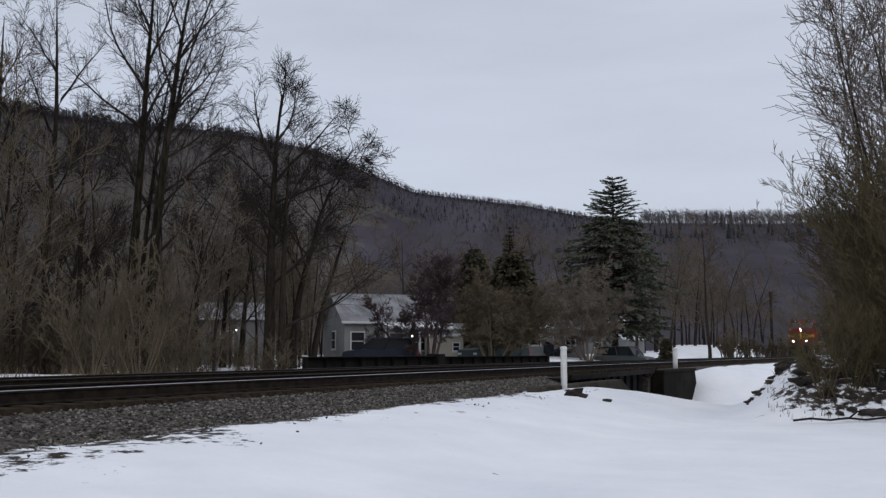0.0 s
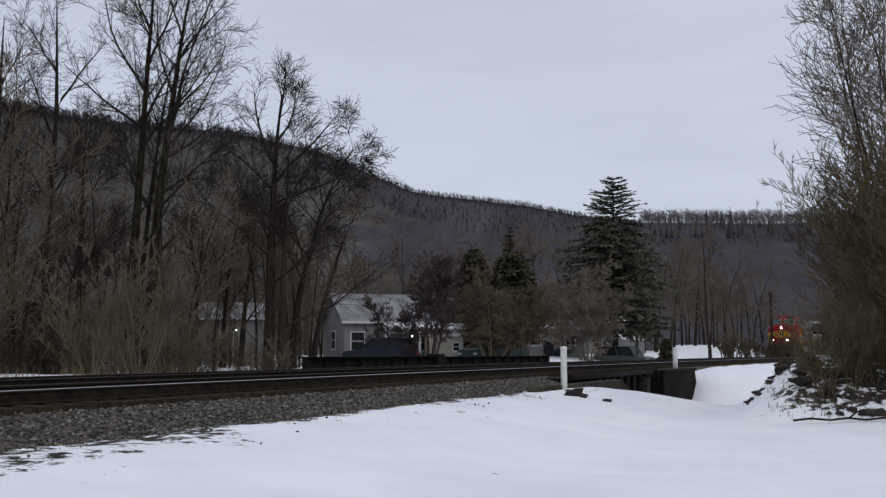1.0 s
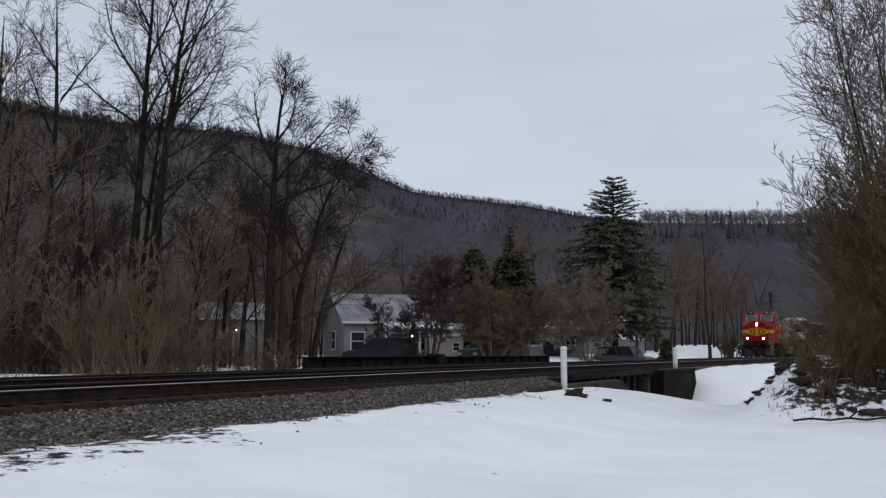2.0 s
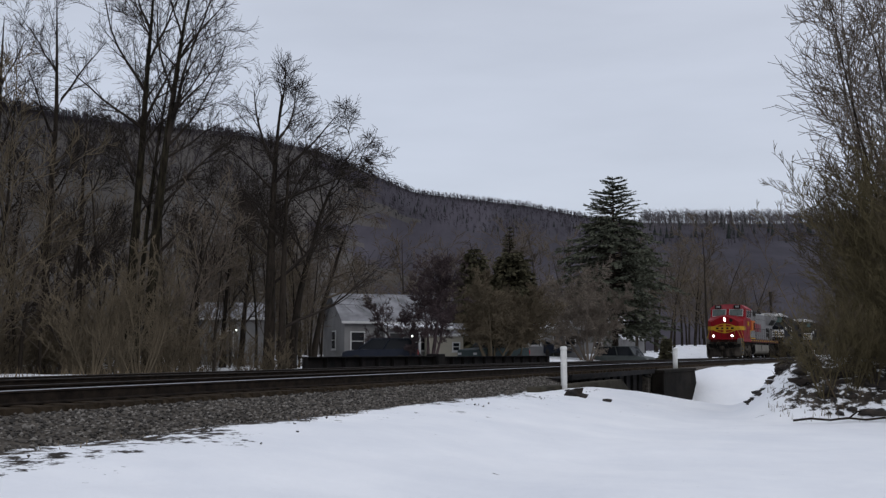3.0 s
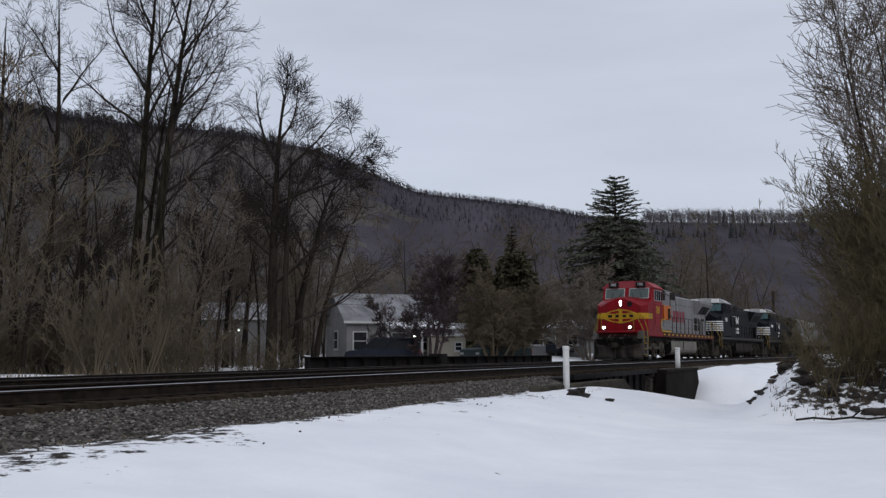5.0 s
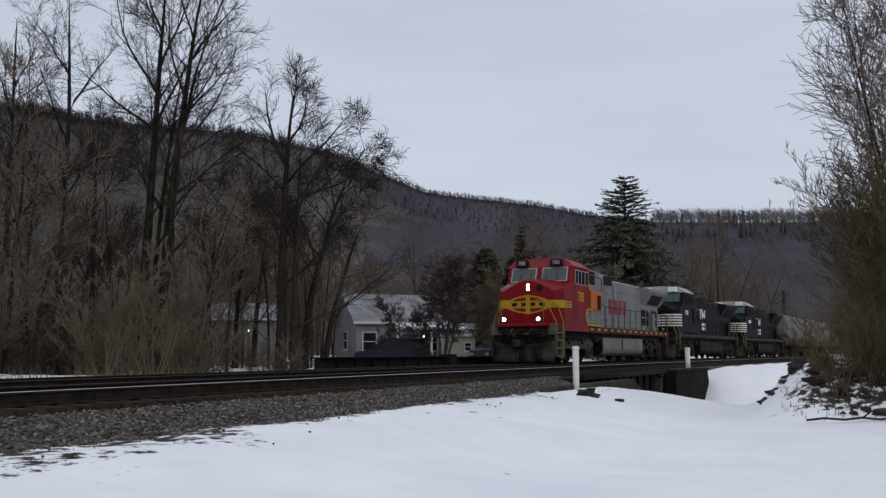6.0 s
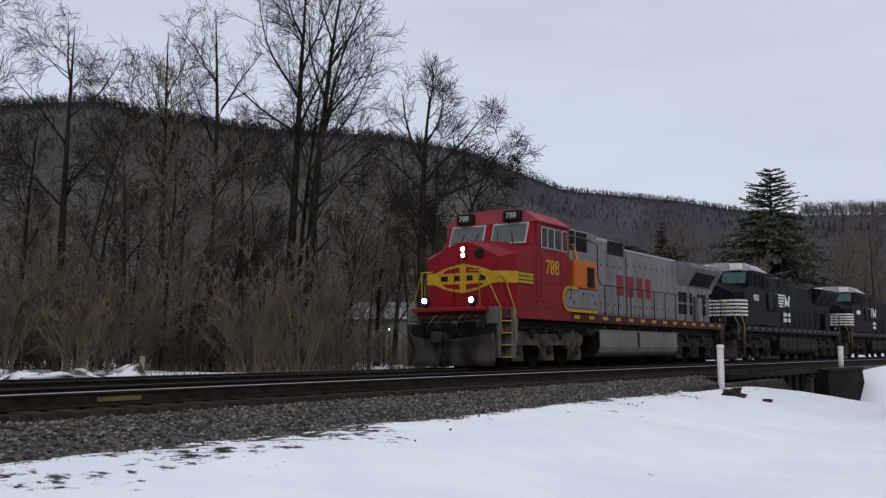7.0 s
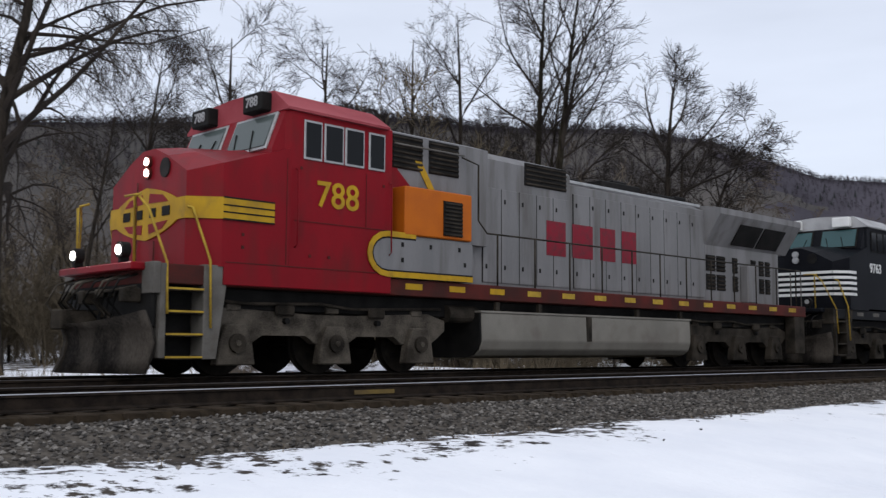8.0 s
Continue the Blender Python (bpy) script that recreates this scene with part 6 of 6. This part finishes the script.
pl = thing("utility_pole", "dark wooden utility pole among the trees", "pole", "", pose(*at(-13.35, 120)))
rod("shaft", [(0, 0, -0.5), (0, 0, 8.0)], 0.16, BARK, pl, sides=10)
part("cap", box(-0.17, 0.17, -0.17, 0.17, 8.0, 8.06), BARK, pl)


EARTH_SNOW = material("earth_with_snow", (0.05, 0.038, 0.028), (0.74, 0.75, 0.78), 1.6, 0.95, bump=0.6, lo=0.47, hi=0.56)
DARK_BRUSH = shrub(*at(-11.2, 112), 3.4, 10, 0.5, 75, TWIG_OLIVE_DARK, "dark leafless brush beyond the yard", 0.05, "shrub", "dark brush beyond the yard", fine=0.02)


def lump(name, label, category, group, x, y, z, size, seed, mat, flat=0.6, parent=None):
    bm = bmesh.new()
    bmesh.ops.create_icosphere(bm, subdivisions=2 if size[0] > 0.25 else 1, radius=1.0)
    off = Vector((seed * 3.1, seed * 1.7, 0))
    for v in bm.verts:
        k = 1 + 0.9 * noise.noise(v.co * 1.3 + off) + 0.7 * noise.noise(v.co * 2.7 + off)
        v.co = Vector((v.co.x * size[0] * k, v.co.y * size[1] * k, v.co.z * size[2] * k * flat))
    ob = part(name, bm, mat, parent)
    ob.matrix_basis = pose(x, y, z, 0, 0, seed * 47)
    return tagged(ob, label, category, group)


# clods of earth in the snow and along the mound
for i, (az, d, a) in enumerate(((-2.75, 25.6, 0.30), (-3.15, 25.4, 0.16), (-4.45, 25.2, 0.14), (-2.3, 26.8, 0.12))):
    x, y, z = at(az, d)
    lump("earth_clod", "dark clod of earth lying on the snow", "clod", "clods on the snow", x, y, z + 0.04, (a, a * 0.7, a * 0.75), i + 1, EARTH)
rng = random.Random(77)
for i in range(230):
    az, d = rng.triangular(-21, -12.6, -15.5), rng.uniform(23.9, 28.0)
    x, y, z = at(az, d)
    if (az > -14 and d < 26.0) or noise.noise(Vector((x * 0.9, y * 0.9, 7.0))) < -0.02:
        continue
    a = 0.04 + 0.20 * rng.random() ** 2.2
    lump("earth_clod", "dark clod of earth and leaves on the mound", "clod", "clods on the mound", x, y, z + 0.01, (a * 1.4, a * 0.8, a * 0.9), i + 20, EARTH)
for i in range(45):
    x, y, z = at(rng.uniform(-15.5, -11.8), rng.uniform(26.6, 29.4))
    a = 0.04 + 0.15 * rng.random() ** 2
    lump("earth_clod", "dark clod of earth and leaves on the mound", "clod", "clods on the mound", x, y, z + 0.01, (a * 1.5, a * 0.7, a * 0.7), i + 300, EARTH)
x, y, z = at(-16.6, 23.3)
lg = thing("fallen_branch", "dark fallen branch lying in the snow", "branch", "", pose(x, y, z + 0.05))
rod("limb", [(-0.95, 0.1, 0.0), (-0.6, 0.02, 0.05), (-0.2, 0.0, 0.02), (0.2, 0.08, 0.06), (0.55, 0.02, 0.03), (0.9, -0.1, 0.08), (1.3, -0.02, 0.03), (1.6, -0.05, 0.05)], 0.026, BARK, lg)
rod("twig", [(0.2, 0.05, 0.05), (0.5, 0.4, 0.18), (0.9, 0.6, 0.22)], 0.018, BARK, lg)
# stake and brush heap beyond the tracks
x, y, z = at(30.0, 26)
st = thing("wooden_stake", "pale wooden stake beside the far track", "stake", "", pose(x, y, z))
part("shaft", box(-0.04, 0.04, -0.06, 0.06, -0.2, 0.72, 0.008), STAKE, st)
for i, (az, d, a) in enumerate(((33.0, 25.5, 1.6), (35.3, 25, 1.3), (31.6, 26, 0.9), (38.0, 26, 1.4))):
    x, y, z = at(az, d)
    lump("earth_bank", "low heap of earth and brush streaked with snow", "heap", "heaps beyond the track", x, y, z - 0.05, (a, a * 0.6, 0.55), i + 90, EARTH_SNOW, 0.8)
# the dark line of a rail lying beyond the far track, and the fence of brush on the right
for az, d, s in ((-10.8, 112, 0.9), (-11.5, 110, 1.0), (-12.2, 113, 1.0), (-12.9, 111, 0.9), (-13.6, 112, 1.0)):
    copy_thing(DARK_BRUSH, pose(*at(az, d), 0, 0, az * 91) @ Matrix.Diagonal((s, s, s, 1)))


def weeds():
    rng = random.Random(12)
    v, f = [], []

    def blade(p, h, w):
        a = rng.random() * 6.2832
        b = len(v)
        lx, ly = rng.gauss(0, 0.25) * h, rng.gauss(0, 0.25) * h
        v.extend([(p[0] - w * math.cos(a), p[1] - w * math.sin(a), p[2]), (p[0] + w * math.cos(a), p[1] + w * math.sin(a), p[2]), (p[0] + lx, p[1] + ly, p[2] + h)])
        f.append((b, b + 1, b + 2))
    pts = []
    for i in range(1700):
        pts.append((on_line(rng.uniform(-24, 21), -rng.uniform(4.2, 12)), rng.uniform(0.15, 0.6)))
    for i in range(350):
        x, y, _ = polar(rng.uniform(-20, -13), rng.uniform(23.5, 29))
        pts.append(((x, y, 0), rng.uniform(0.06, 0.22)))
    for i in range(420):
        pts.append((on_line(rng.uniform(-14, 22), rng.uniform(5.9, 6.9)), rng.uniform(0.03, 0.1)))
    zs = ground_height(np.array([p[0][0] for p in pts]), np.array([p[0][1] for p in pts]))
    for (p, h), z in zip(pts, zs):
        blade((p[0], p[1], float(z) - 0.03), h, 0.012)
    tagged(mesh_object("dry_weeds", v, f, STRAW), "dry straw-coloured weeds poking through the snow", "weeds", kind="stuff")


weeds()
# yellow chalk mark on the near rail
tagged(sweep("paint_mark", [(0.020, -0.13), (0.024, -0.13), (0.024, -0.075), (0.020, -0.075)], 1.2, 1.9, NEAR + 0.753, 0.3, FADED), "yellow paint mark on the rail", "paint mark", kind="structure")


# ---------------------------------------------------------------- what moves
def motions():
    for ob, behind, a, b, wheels, r in TRAIN:
        rows = []
        for i in range(17):
            t = 0.5 * i
            s = front_s(t) + behind
            p, q = Vector(on_line(s + a)), Vector(on_line(s + b))
            h = math.atan2(q.y - p.y, q.x - p.x)
            o = p - a * Vector((math.cos(h), math.sin(h), 0))
            rows.append((t, pose(o.x, o.y, 0, 0, 0, math.degrees(h))))
        walk(ob, rows)
        for w in wheels:
            x, y, z = w.matrix_basis.translation
            walk(w, [(i / 30, pose(x, y, z, 0, -math.degrees((front_s(0) - front_s(i / 30)) / r), 0)) for i in range(241)])


motions()
